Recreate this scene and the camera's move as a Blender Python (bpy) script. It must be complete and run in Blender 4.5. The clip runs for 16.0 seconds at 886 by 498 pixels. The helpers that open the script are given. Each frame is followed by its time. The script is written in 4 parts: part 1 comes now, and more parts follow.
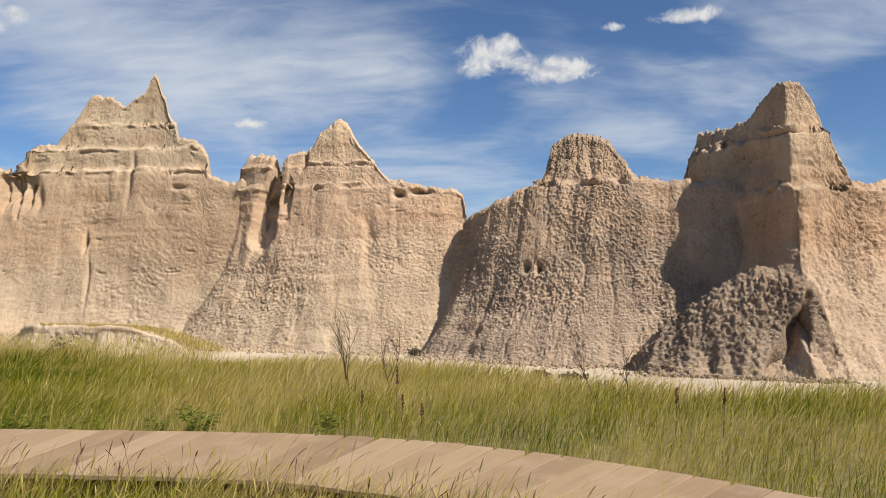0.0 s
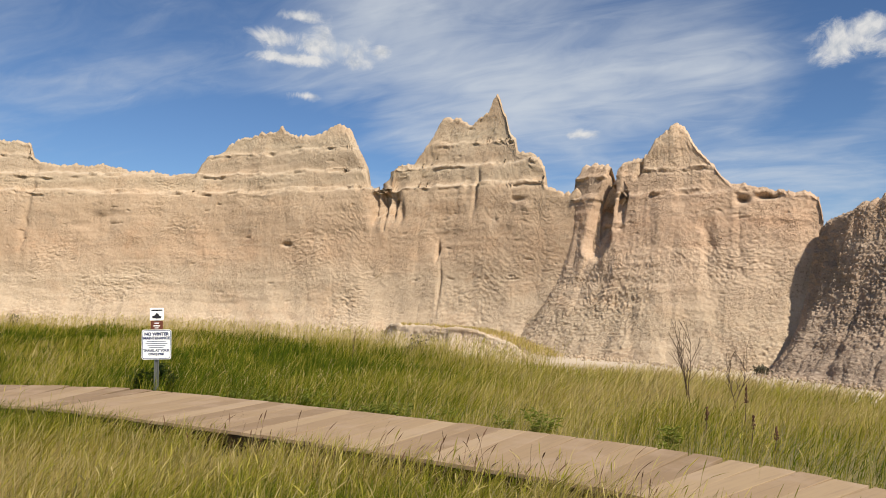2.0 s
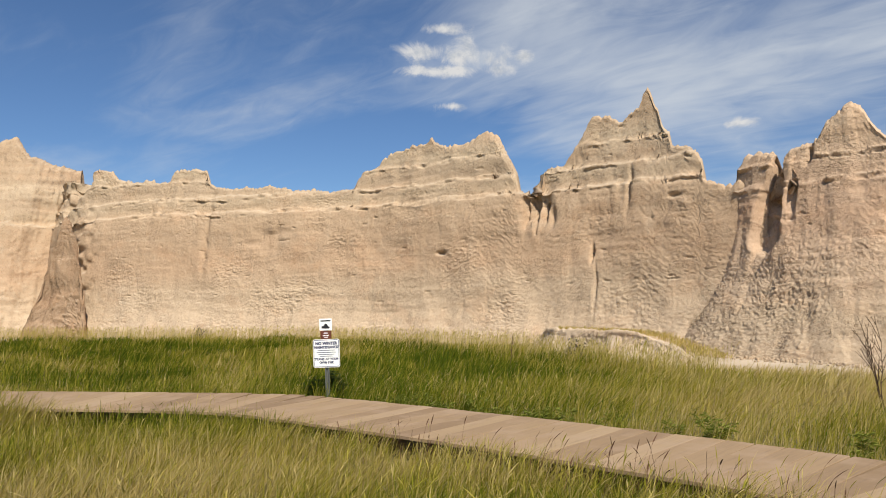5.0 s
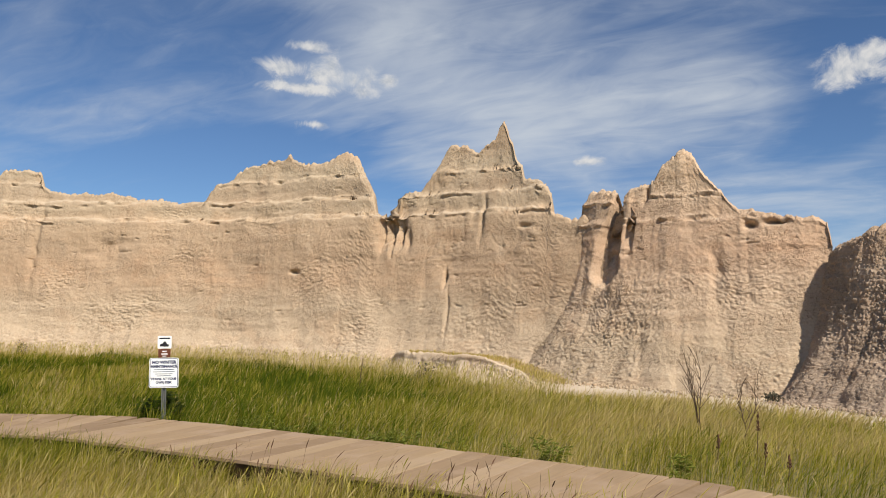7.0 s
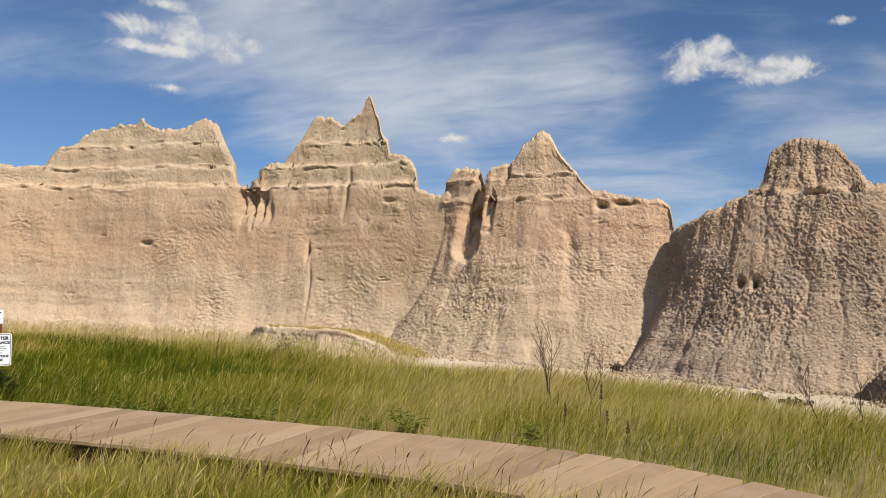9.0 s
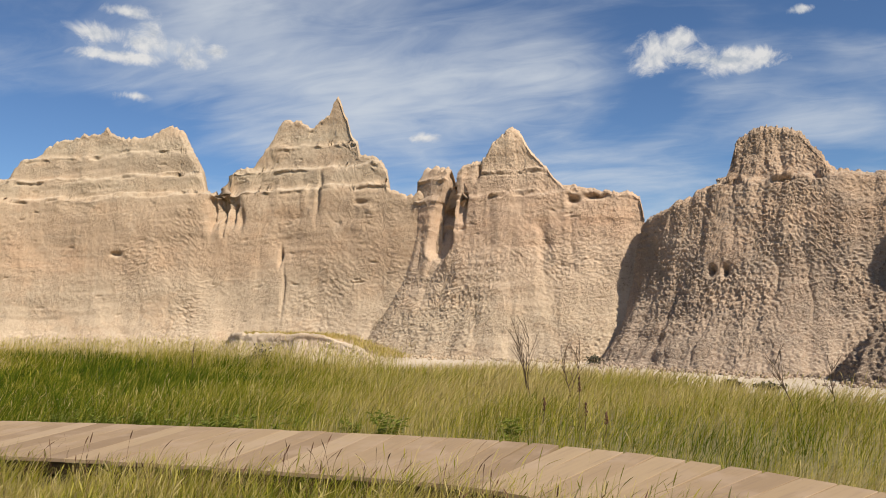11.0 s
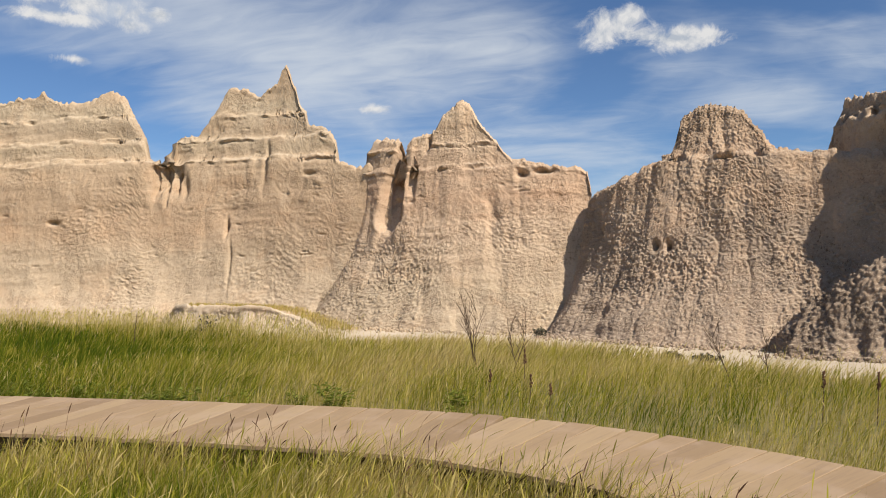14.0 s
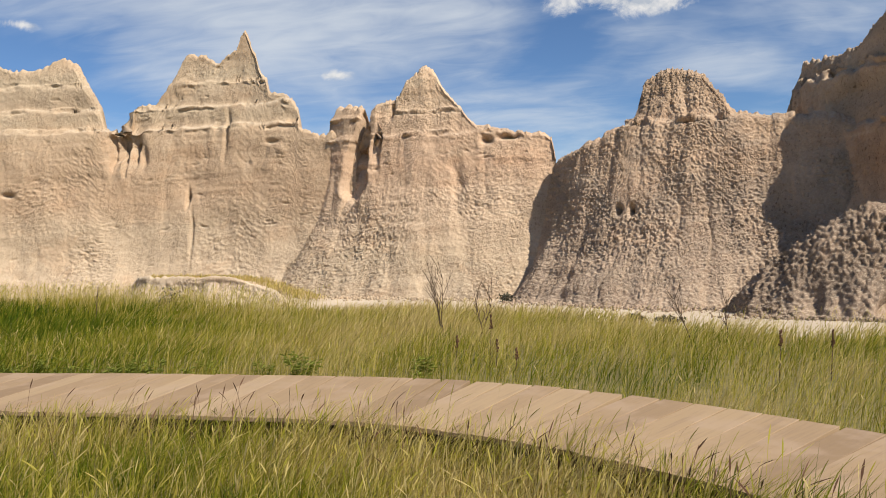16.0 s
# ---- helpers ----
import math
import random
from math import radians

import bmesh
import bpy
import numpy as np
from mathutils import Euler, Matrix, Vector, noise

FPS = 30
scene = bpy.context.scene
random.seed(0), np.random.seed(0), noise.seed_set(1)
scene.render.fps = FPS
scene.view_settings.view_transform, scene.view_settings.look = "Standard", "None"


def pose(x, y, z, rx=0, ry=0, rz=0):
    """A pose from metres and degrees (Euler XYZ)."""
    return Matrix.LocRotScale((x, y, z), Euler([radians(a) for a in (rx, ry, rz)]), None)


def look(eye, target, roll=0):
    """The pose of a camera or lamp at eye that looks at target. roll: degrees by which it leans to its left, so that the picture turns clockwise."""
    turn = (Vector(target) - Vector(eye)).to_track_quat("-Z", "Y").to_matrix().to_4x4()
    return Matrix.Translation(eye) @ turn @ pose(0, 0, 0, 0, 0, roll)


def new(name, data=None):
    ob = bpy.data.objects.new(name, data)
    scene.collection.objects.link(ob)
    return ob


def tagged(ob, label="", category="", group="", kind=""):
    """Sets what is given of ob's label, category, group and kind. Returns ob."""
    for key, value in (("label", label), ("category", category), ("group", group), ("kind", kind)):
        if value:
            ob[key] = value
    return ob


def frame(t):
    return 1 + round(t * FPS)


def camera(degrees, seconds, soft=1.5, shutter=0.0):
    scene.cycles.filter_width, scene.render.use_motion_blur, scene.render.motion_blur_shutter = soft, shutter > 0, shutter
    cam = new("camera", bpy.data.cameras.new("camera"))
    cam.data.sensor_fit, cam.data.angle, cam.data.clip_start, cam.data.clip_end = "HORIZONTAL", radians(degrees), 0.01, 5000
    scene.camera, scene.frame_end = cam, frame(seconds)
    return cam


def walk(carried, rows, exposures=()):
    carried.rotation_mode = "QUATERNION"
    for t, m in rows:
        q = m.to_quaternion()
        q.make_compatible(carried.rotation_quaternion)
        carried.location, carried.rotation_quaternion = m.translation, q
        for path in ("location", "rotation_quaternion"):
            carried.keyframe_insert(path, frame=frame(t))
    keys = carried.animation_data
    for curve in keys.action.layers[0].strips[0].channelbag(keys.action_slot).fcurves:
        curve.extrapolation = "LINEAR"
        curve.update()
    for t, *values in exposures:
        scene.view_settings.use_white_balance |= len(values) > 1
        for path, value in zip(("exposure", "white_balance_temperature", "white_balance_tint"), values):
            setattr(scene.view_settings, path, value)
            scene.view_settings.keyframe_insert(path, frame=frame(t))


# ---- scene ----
cam = camera(61.0, 16.0, soft=1.0)

PATH = [
    (0, (-0.008, 0.25, 1.9), (-0.072, 2.247, 1.992), -0.1),
    (0.5, (-0.037, 0.247, 1.9), (-0.335, 2.223, 1.997), 0.6),
    (1, (-0.064, 0.242, 1.9), (-0.572, 2.173, 2.001), 0.8),
    (1.5, (-0.089, 0.234, 1.9), (-0.801, 2.099, 2.007), 1.0),
    (2, (-0.112, 0.223, 1.9), (-1.01, 2.007, 2.006), 1.2),
    (2.5, (-0.133, 0.212, 1.9), (-1.193, 1.905, 1.998), 1.2),
    (3, (-0.148, 0.202, 1.9), (-1.329, 1.813, 1.988), 1.0),
    (3.2, (-0.152, 0.198, 1.9), (-1.371, 1.782, 1.984), 0.8),
    (5.3, (-0.154, 0.197, 1.9), (-1.381, 1.772, 2.024), -1.1),
    (5.5, (-0.15, 0.2, 1.9), (-1.35, 1.794, 2.033), -0.9),
    (6, (-0.14, 0.207, 1.9), (-1.257, 1.859, 2.054), -0.4),
    (6.5, (-0.128, 0.215, 1.9), (-1.147, 1.927, 2.071), 0.3),
    (7, (-0.115, 0.222, 1.9), (-1.029, 1.992, 2.077), 1.0),
    (7.5, (-0.101, 0.228, 1.9), (-0.91, 2.05, 2.071), 1.5),
    (8, (-0.089, 0.234, 1.9), (-0.802, 2.096, 2.053), 1.7),
    (8.5, (-0.08, 0.237, 1.9), (-0.717, 2.128, 2.031), 1.6),
    (9, (-0.073, 0.239, 1.9), (-0.656, 2.149, 2.017), 1.3),
    (9.2, (-0.072, 0.239, 1.9), (-0.6405, 2.1535, 2.0125), 1.2),
    (11.3, (-0.063, 0.242, 1.9), (-0.571, 2.172, 2.0125), -1.3),
    (11.5, (-0.062, 0.242, 1.9), (-0.56, 2.176, 2.005), -1.4),
    (12, (-0.059, 0.243, 1.9), (-0.529, 2.185, 1.989), -1.8),
    (12.5, (-0.056, 0.244, 1.9), (-0.499, 2.192, 1.974), -1.7),
    (13, (-0.053, 0.244, 1.9), (-0.473, 2.199, 1.964), -1.3),
    (13.5, (-0.05, 0.245, 1.9), (-0.453, 2.203, 1.955), -0.9),
    (14, (-0.049, 0.245, 1.9), (-0.437, 2.207, 1.941), -0.6),
    (14.5, (-0.047, 0.246, 1.9), (-0.421, 2.21, 1.917), -0.7),
    (15, (-0.045, 0.246, 1.9), (-0.402, 2.214, 1.889), -1.1),
    (15.5, (-0.042, 0.246, 1.9), (-0.377, 2.218, 1.866), -1.4),
    (16, (-0.038, 0.247, 1.9), (-0.339, 2.224, 1.852), -1.5),
]
walk(cam, [(t, look(eye, target, roll)) for t, eye, target, roll in PATH], [(0.0, 0.44), (1.0, 0.42), (2.5, 0.35), (5.5, 0.32), (8.0, 0.29), (9.5, 0.36), (12.0, 0.38), (16.0, 0.47)])

# ---------------------------------------------------------------- sky, sun
SUN_AZ, SUN_EL = 123.0, 47.0  # clockwise from +y, and over the horizon
sun = new("sun", bpy.data.lights.new("sun", "SUN"))
sun.data.energy, sun.data.angle, sun.data.color = 5.0, radians(0.55), (1.0, 0.92, 0.79)
_a, _e = radians(SUN_AZ), radians(SUN_EL)
sun.matrix_world = look((20 * math.sin(_a), 20 * math.cos(_a), 30), (20 * math.sin(_a) - math.sin(_a) * math.cos(_e), 20 * math.cos(_a) - math.cos(_a) * math.cos(_e), 30 - math.sin(_e)))
world = bpy.data.worlds.new("sky")
scene.world = world
world.use_nodes = True


class Nodes:
    """A short hand for node trees."""

    def __init__(self, tree):
        self.tree = tree
        tree.nodes.clear()

    def add(self, kind, inputs=()):
        n = self.tree.nodes.new(kind)
        for k, v in dict(inputs).items():
            self.put(n.inputs[k], v)
        return n

    def put(self, socket, v):
        if isinstance(v, bpy.types.NodeSocket):
            self.tree.links.new(v, socket)
        elif isinstance(v, bpy.types.Node):
            self.tree.links.new(v.outputs[0], socket)
        else:
            socket.default_value = v

    def math(self, op, a, b=0.0, c=0.0, clamp=False):
        n = self.tree.nodes.new("ShaderNodeMath")
        n.operation, n.use_clamp = op, clamp
        for i, v in enumerate((a, b, c)):
            self.put(n.inputs[i], v)
        return n.outputs[0]

    def vmath(self, op, a, b=(0, 0, 0), by=0.35):
        n = self.tree.nodes.new("ShaderNodeVectorMath")
        n.operation = op
        self.put(n.inputs[0], a)
        self.put(n.inputs[1], b)
        n.inputs[3].default_value = by
        return n.outputs["Value"] if op in ("DOT_PRODUCT", "LENGTH", "DISTANCE") else n.outputs[0]

    def noise(self, vector, scale, detail=4.0, rough=0.55, distortion=0.0):
        n = self.tree.nodes.new("ShaderNodeTexNoise")
        self.put(n.inputs["Vector"], vector)
        n.inputs["Scale"].default_value, n.inputs["Detail"].default_value = scale, detail
        n.inputs["Roughness"].default_value, n.inputs["Distortion"].default_value = rough, distortion
        return n.outputs["Fac"]

    def ramp(self, fac, stops, mode="LINEAR"):
        n = self.tree.nodes.new("ShaderNodeValToRGB")
        n.color_ramp.interpolation = mode
        while len(n.color_ramp.elements) < len(stops):
            n.color_ramp.elements.new(0.5)
        for e, (p, c) in zip(n.color_ramp.elements, stops):
            e.position, e.color = p, (c, c, c, 1) if isinstance(c, (int, float)) else (*c, 1)
        self.put(n.inputs[0], fac)
        return n.outputs[0]

    def mix(self, fac, a, b, mode="MIX"):
        n = self.tree.nodes.new("ShaderNodeMix")
        n.data_type, n.blend_type = "RGBA", mode
        self.put(n.inputs["Factor"], fac)
        for k, v in (("A", a), ("B", b)):
            s = [i for i in n.inputs if i.name == k and i.type == "RGBA"][0]
            self.put(s, (*v, 1) if isinstance(v, tuple) and len(v) == 3 else v)
        return [o for o in n.outputs if o.type == "RGBA"][0]

    def step(self, v, lo, hi):
        n = self.tree.nodes.new("ShaderNodeMapRange")
        n.interpolation_type = "SMOOTHSTEP"
        self.put(n.inputs[0], v)
        n.inputs[1].default_value, n.inputs[2].default_value = lo, hi
        return n.outputs[0]

    def scaled(self, v, s, loc=(0, 0, 0), rot=(0, 0, 0)):
        n = self.tree.nodes.new("ShaderNodeMapping")
        self.put(n.inputs[0], v)
        n.inputs["Scale"].default_value, n.inputs["Location"].default_value = s, loc
        n.inputs["Rotation"].default_value = [radians(a) for a in rot]
        return n.outputs[0]


def sky_dir(az, el):
    a, e = radians(az), radians(el)
    return (math.sin(a) * math.cos(e), math.cos(a) * math.cos(e), math.sin(e))


def spread(k, co, az, el, w, h):
    """Distance from a place in the sky, 1 at the rim of an ellipse of those half sizes."""
    d = sky_dir(az, el)
    right = (math.cos(radians(az)), -math.sin(radians(az)), 0.0)
    over = Vector(right).cross(Vector(d))
    x = k.math("DIVIDE", k.vmath("DOT_PRODUCT", co, right), math.tan(radians(w)))
    y = k.math("DIVIDE", k.vmath("DOT_PRODUCT", co, tuple(over)), math.tan(radians(h)))
    behind = k.math("LESS_THAN", k.vmath("DOT_PRODUCT", co, d), 0.5)
    return k.math("ADD", k.math("SQRT", k.math("ADD", k.math("MULTIPLY", x, x), k.math("MULTIPLY", y, y))), k.math("MULTIPLY", behind, 99.0))


def make_sky():
    k = Nodes(world.node_tree)
    sky = k.add("ShaderNodeTexSky")
    sky.sky_type, sky.sun_disc = "NISHITA", False
    sky.sun_elevation, sky.sun_rotation = radians(SUN_EL), radians(SUN_AZ)
    sky.altitude, sky.air_density, sky.dust_density, sky.ozone_density = 1500.0, 1.0, 0.3, 4.0
    co = k.add("ShaderNodeTexCoord").outputs["Generated"]
    # thin high cloud, seen on a plane far overhead
    sep = k.add("ShaderNodeSeparateXYZ", {0: co})
    up = k.math("ADD", k.math("MAXIMUM", sep.outputs[2], 0.0), 0.22)
    flat = k.add("ShaderNodeCombineXYZ", {0: k.math("DIVIDE", sep.outputs[0], up), 1: k.math("DIVIDE", sep.outputs[1], up)}).outputs[0]
    streak = k.noise(k.scaled(flat, (0.7, 1.1, 1), rot=(0, 0, 28)), 1.15, 5.0, 0.5, 0.9)
    veil = k.noise(flat, 0.8, 4.0, 0.55, 0.6)
    wisp = k.noise(k.scaled(flat, (1.0, 2.4, 1), rot=(0, 0, 20)), 4.0, 5.0, 0.6, 1.2)
    broad = k.step(k.vmath("DOT_PRODUCT", co, sky_dir(-19, 17)), 0.93, 1.0)
    thick = k.math("ADD", k.math("ADD", streak, k.math("MULTIPLY", k.math("SUBTRACT", veil, 0.5), 0.55)), k.math("ADD", k.math("MULTIPLY", broad, 0.17), k.math("MULTIPLY", k.math("SUBTRACT", wisp, 0.5), 0.2)))
    thick = k.math("SUBTRACT", thick, k.math("MULTIPLY", k.step(k.vmath("DOT_PRODUCT", co, sky_dir(-66, 14)), 0.86, 1.0), 0.13))
    for az, el, w, h, amount in VEILS:
        fall = k.math("SUBTRACT", 1.0, k.step(spread(k, co, az, el, w, h), 0.1, 1.4))
        thick = k.math("ADD", thick, k.math("MULTIPLY", fall, amount))
    cirrus = k.step(thick, 0.435, 0.885)
    # small heaped clouds: (az, el, half width, half height)
    heaps = None
    puff = k.noise(co, 24.0, 8.0, 0.66, 0.5)
    for az, el, w, h in CLOUDS:
        r = spread(k, co, az, el, w, h)
        body = k.step(k.math("ADD", k.math("SUBTRACT", 1.0, r), k.math("MULTIPLY", k.math("SUBTRACT", puff, 0.5), 3.4)), -0.15, 0.85)
        heaps = body if heaps is None else k.math("MAXIMUM", heaps, body)
    relief = k.math("SUBTRACT", k.noise(co, 34.0, 5.0, 0.6, 0.3), k.noise(k.vmath("ADD", co, (0.004, 0.0, 0.008)), 34.0, 5.0, 0.6, 0.3))
    shade = k.ramp(k.math("ADD", k.math("MULTIPLY", relief, 1.6), 0.5), [(0.2, (0.60, 0.65, 0.72)), (0.6, (1.0, 0.98, 0.95))])
    lit = k.mix(1.0, (CLOUD_LIGHT, CLOUD_LIGHT, CLOUD_LIGHT), shade, "MULTIPLY")
    thin = k.mix(k.math("MULTIPLY", cirrus, 0.85), k.mix(1.0, sky.outputs[0], (0.84, 0.97, 1.10), "MULTIPLY"), (CLOUD_LIGHT * 0.84, CLOUD_LIGHT * 0.89, CLOUD_LIGHT * 0.94))
    both = k.mix(k.math("MULTIPLY", heaps, 0.9), thin, lit)
    back = k.add("ShaderNodeBackground", {"Color": both, "Strength": SKY_STRENGTH})
    k.add("ShaderNodeOutputWorld", {"Surface": back})


SKY_STRENGTH, CLOUD_LIGHT = 0.066, 9.2
CLOUDS = [(1.3, 16.8, 1.9, 1.52), (2.9, 17.7, 1.27, 0.9), (3.9, 16.4, 1.7, 0.9), (6.0, 15.9, 2.41, 0.88), (8.4, 15.9, 1.49, 0.64), (-36.0, 17.7, 2.8, 1.19), (-39.7, 18.0, 2.43, 0.79), (-37.5, 16.7, 4.25, 0.55), (-31.7, 17.5, 0.77, 0.54), (-38.0, 19.7, 1.51, 0.5), (-37.3, 14.1, 1.2, 0.38), (-16.2, 11.7, 1.1, 0.42), (11.1, 18.6, 0.87, 0.3), (16.4, 18.9, 2.4, 0.6)]
# thin veils and clear gaps: (az, el, half width, half height, thickness)
VEILS = [(-4.9, 15.5, 5.22, 3.61, 0.16), (-23.1, 15.7, 10.66, 3.69, 0.1), (0.8, 12.6, 5.48, 2.35, -0.12), (-43.8, 11.9, 6.31, 2.1, -0.14), (-12.5, 9.8, 5.09, 2.55, -0.1), (11.9, 11.0, 4.16, 2.08, 0.1), (21.0, 15.0, 9.0, 3.0, 0.16), (11.0, 11.0, 7.0, 2.0, 0.12)]


make_sky()

# ---------------------------------------------------------------- numpy noise
def hash3(ix, iy, iz, seed=0):
    h = (ix.astype(np.int64) * 374761393 + iy.astype(np.int64) * 668265263 + iz.astype(np.int64) * 2147483647 + seed * 974711) & 0xFFFFFFFF
    h = ((h ^ (h >> 13)) * 1274126177) & 0xFFFFFFFF
    h = ((h ^ (h >> 16)) * 2246822519) & 0xFFFFFFFF
    return ((h ^ (h >> 15)) & 0xFFFFFF) / float(0xFFFFFF)


def vnoise(x, y, z, seed=0):
    """Smooth value noise from -1 to 1."""
    x, y, z = np.broadcast_arrays(*(np.asarray(v, float) for v in (x, y, z)))
    ix, iy, iz = np.floor(x), np.floor(y), np.floor(z)
    fx, fy, fz = x - ix, y - iy, z - iz
    fx, fy, fz = (f * f * (3 - 2 * f) for f in (fx, fy, fz))
    out = 0
    for a in (0, 1):
        for b in (0, 1):
            for c in (0, 1):
                w = (fx if a else 1 - fx) * (fy if b else 1 - fy) * (fz if c else 1 - fz)
                out = out + w * hash3(ix + a, iy + b, iz + c, seed)
    return out * 2 - 1


def fbm(x, y, z, octaves=3, seed=0):
    out, amp = 0, 1.0
    for o in range(octaves):
        out = out + amp * vnoise(x, y, z, seed + 17 * o)
        x, y, z, amp = x * 2.03, y * 2.03, z * 2.03, amp * 0.5
    return out / 1.75


def worley(x, y, z, seed=0):
    """Distance to the nearest of jittered points, and that point's own random value."""
    ix, iy, iz = np.floor(x), np.floor(y), np.floor(z)
    best, own = np.full(x.shape, 9.0), np.zeros(x.shape)
    for a in (-1, 0, 1):
        for b in (-1, 0, 1):
            for c in (-1, 0, 1):
                jx, jy, jz = ix + a, iy + b, iz + c
                d = (jx + hash3(jx, jy, jz, seed) - x) ** 2 + (jy + hash3(jx, jy, jz, seed + 1) - y) ** 2 + (jz + hash3(jx, jy, jz, seed + 2) - z) ** 2
                near = d < best
                best = np.where(near, d, best)
                own = np.where(near, hash3(jx, jy, jz, seed + 3), own)
    return np.sqrt(best), own


# ---------------------------------------------------------------- weathered formations
BASE_Z = -0.6


def rounded(points, share, width):
    """A line through the plan, sampled at shares of its way and rounded at its corners."""
    p = np.array(points, float)
    along = np.linspace(0, 1, len(p))
    fine = np.linspace(0, 1, 801)
    q = np.stack([np.interp(fine, along, p[:, k]) for k in (0, 1)], 1)
    k = np.exp(-0.5 * (np.arange(-60, 61) / width) ** 2)
    k /= k.sum()
    q = np.concatenate([2 * q[0] - q[60:0:-1], q, 2 * q[-1] - q[-2:-62:-1]])
    q = np.stack([np.convolve(q[:, c], k, "valid") for c in (0, 1)], 1)
    return np.stack([np.interp(share, fine, q[:, c]) for c in (0, 1)], 1)


def setback(z, plan):
    """How much of the way from foot to crest line the face has gone back, at a height over the foot."""

    def off(h):
        out = plan["lean"] * h - plan["apron"] * np.clip(1 - h / plan["apron_top"], 0, 1) ** 2 + plan["apron"]
        for height, depth in plan["ledges"]:
            out = out + depth / (1 + np.exp(-np.clip((h - height) / 0.035, -30, 30)))
        return out

    return off(np.asarray(z, float) - BASE_Z) / off(plan["height"] - BASE_Z)

# foot line in the plan, lean, foot apron, ledges (height, depth), crest (share along, height), and dents (share along, height, half width, half height, depth)
PLANS = dict(
    far_left=dict(foot=[(-76, 2), (-60, 10.5), (-50.5, 19.0), (-50, 23.5)], top=[(-78, 5), (-62, 13.5), (-52.6, 22.0), (-52, 25.5)], height=9.0, lean=0.22, apron=0.5, apron_top=2.0, ledges=[(7.4, 0.5)], rounding=12),
    wall=dict(foot=[(-52, 22.5), (-46.2, 20.3), (-38, 23.4), (-28, 27.6), (-16, 29), (-6.8, 28.4)], top=[(-53, 24.0), (-46.8, 22.2), (-38.7, 25.6), (-28.6, 29.9), (-16, 31.4), (-6.78, 30.6)], height=8.0, lean=0.15, apron=0.9, apron_top=2.2, ledges=[(7.25, 0.35), (8.2, 0.3), (9.3, 0.15)], rounding=14),
    middle=dict(foot=[(-12.8, 29.6), (-10.6, 28.4), (-8.0, 27.3), (-5.2, 26.7), (-2.4, 26.6), (0.6, 26.6)], top=[(-10.15, 31.3), (-8.5, 30.1), (-6.92, 29.4), (-5.2, 29.2), (-2.57, 29.0), (0.78, 29.0)], height=7.0, lean=0.18, apron=2.2, apron_top=5.0, ledges=[(6.3, 0.2), (7.2, 0.15)], rounding=9),
    dome=dict(foot=[(-1.5, 27.4), (-1.68, 25.8), (1.15, 23.6), (4.0, 22.8), (6.3, 22.7), (8.6, 22.2)], top=[(0.47, 28.6), (1.44, 27.6), (2.7, 27.0), (5.0, 26.2), (7.1, 25.7), (9.4, 25.0)], height=6.5, lean=0.38, apron=1.0, apron_top=3.0, ledges=[(6.0, 0.5)], rounding=26),
    right=dict(foot=[(4.6, 24.2), (5.2, 21.4), (6.6, 19.6), (8.7, 18.0), (10.9, 18.7), (14, 19.6), (24, 20.5)], top=[(7.9, 28.0), (8.2, 26.3), (9.0, 24.4), (9.35, 22.2), (11.3, 22.6), (14.6, 23.2), (24.5, 24)], height=6.0, lean=0.10, apron=3.4, apron_top=3.8, ledges=[(5.3, 0.35), (7.1, 0.45)], rounding=8),
    cone=dict(foot=[(4.6, 23), (4.5, 20.6), (5.8, 19.3), (7.2, 18.6), (8.6, 18.3), (9.4, 19.0)], top=[(5.4, 23), (5.9, 22.2), (6.8, 21.4), (7.7, 20.9), (8.7, 20.6), (9.5, 20.6)], height=3.4, lean=0.55, apron=0.6, apron_top=1.5, ledges=[], rounding=26),
    left_cone=dict(foot=[(-47.2, 17.6), (-45.6, 18.3), (-44.0, 19.2), (-42.6, 20.4), (-41.6, 21.2)], top=[(-46.9, 18.9), (-45.6, 19.6), (-44.6, 20.4), (-43.4, 21.4), (-42.2, 22.2)], height=6.0, lean=0.3, apron=0.3, apron_top=1.5, ledges=[], rounding=26),
    bank=dict(foot=[(-17.2, 27.2), (-15.6, 25.6), (-12.5, 24.6), (-9.6, 23.6), (-7.4, 22.4), (-6.4, 22.6)], top=[(-17, 27.8), (-15.3, 26.4), (-12.3, 25.6), (-9.3, 24.8), (-7.0, 23.4), (-6.2, 23.2)], height=0.6, lean=0.3, apron=0.5, apron_top=0.5, ledges=[(0.5, 0.1), (0.86, -0.08)], rounding=14),
)
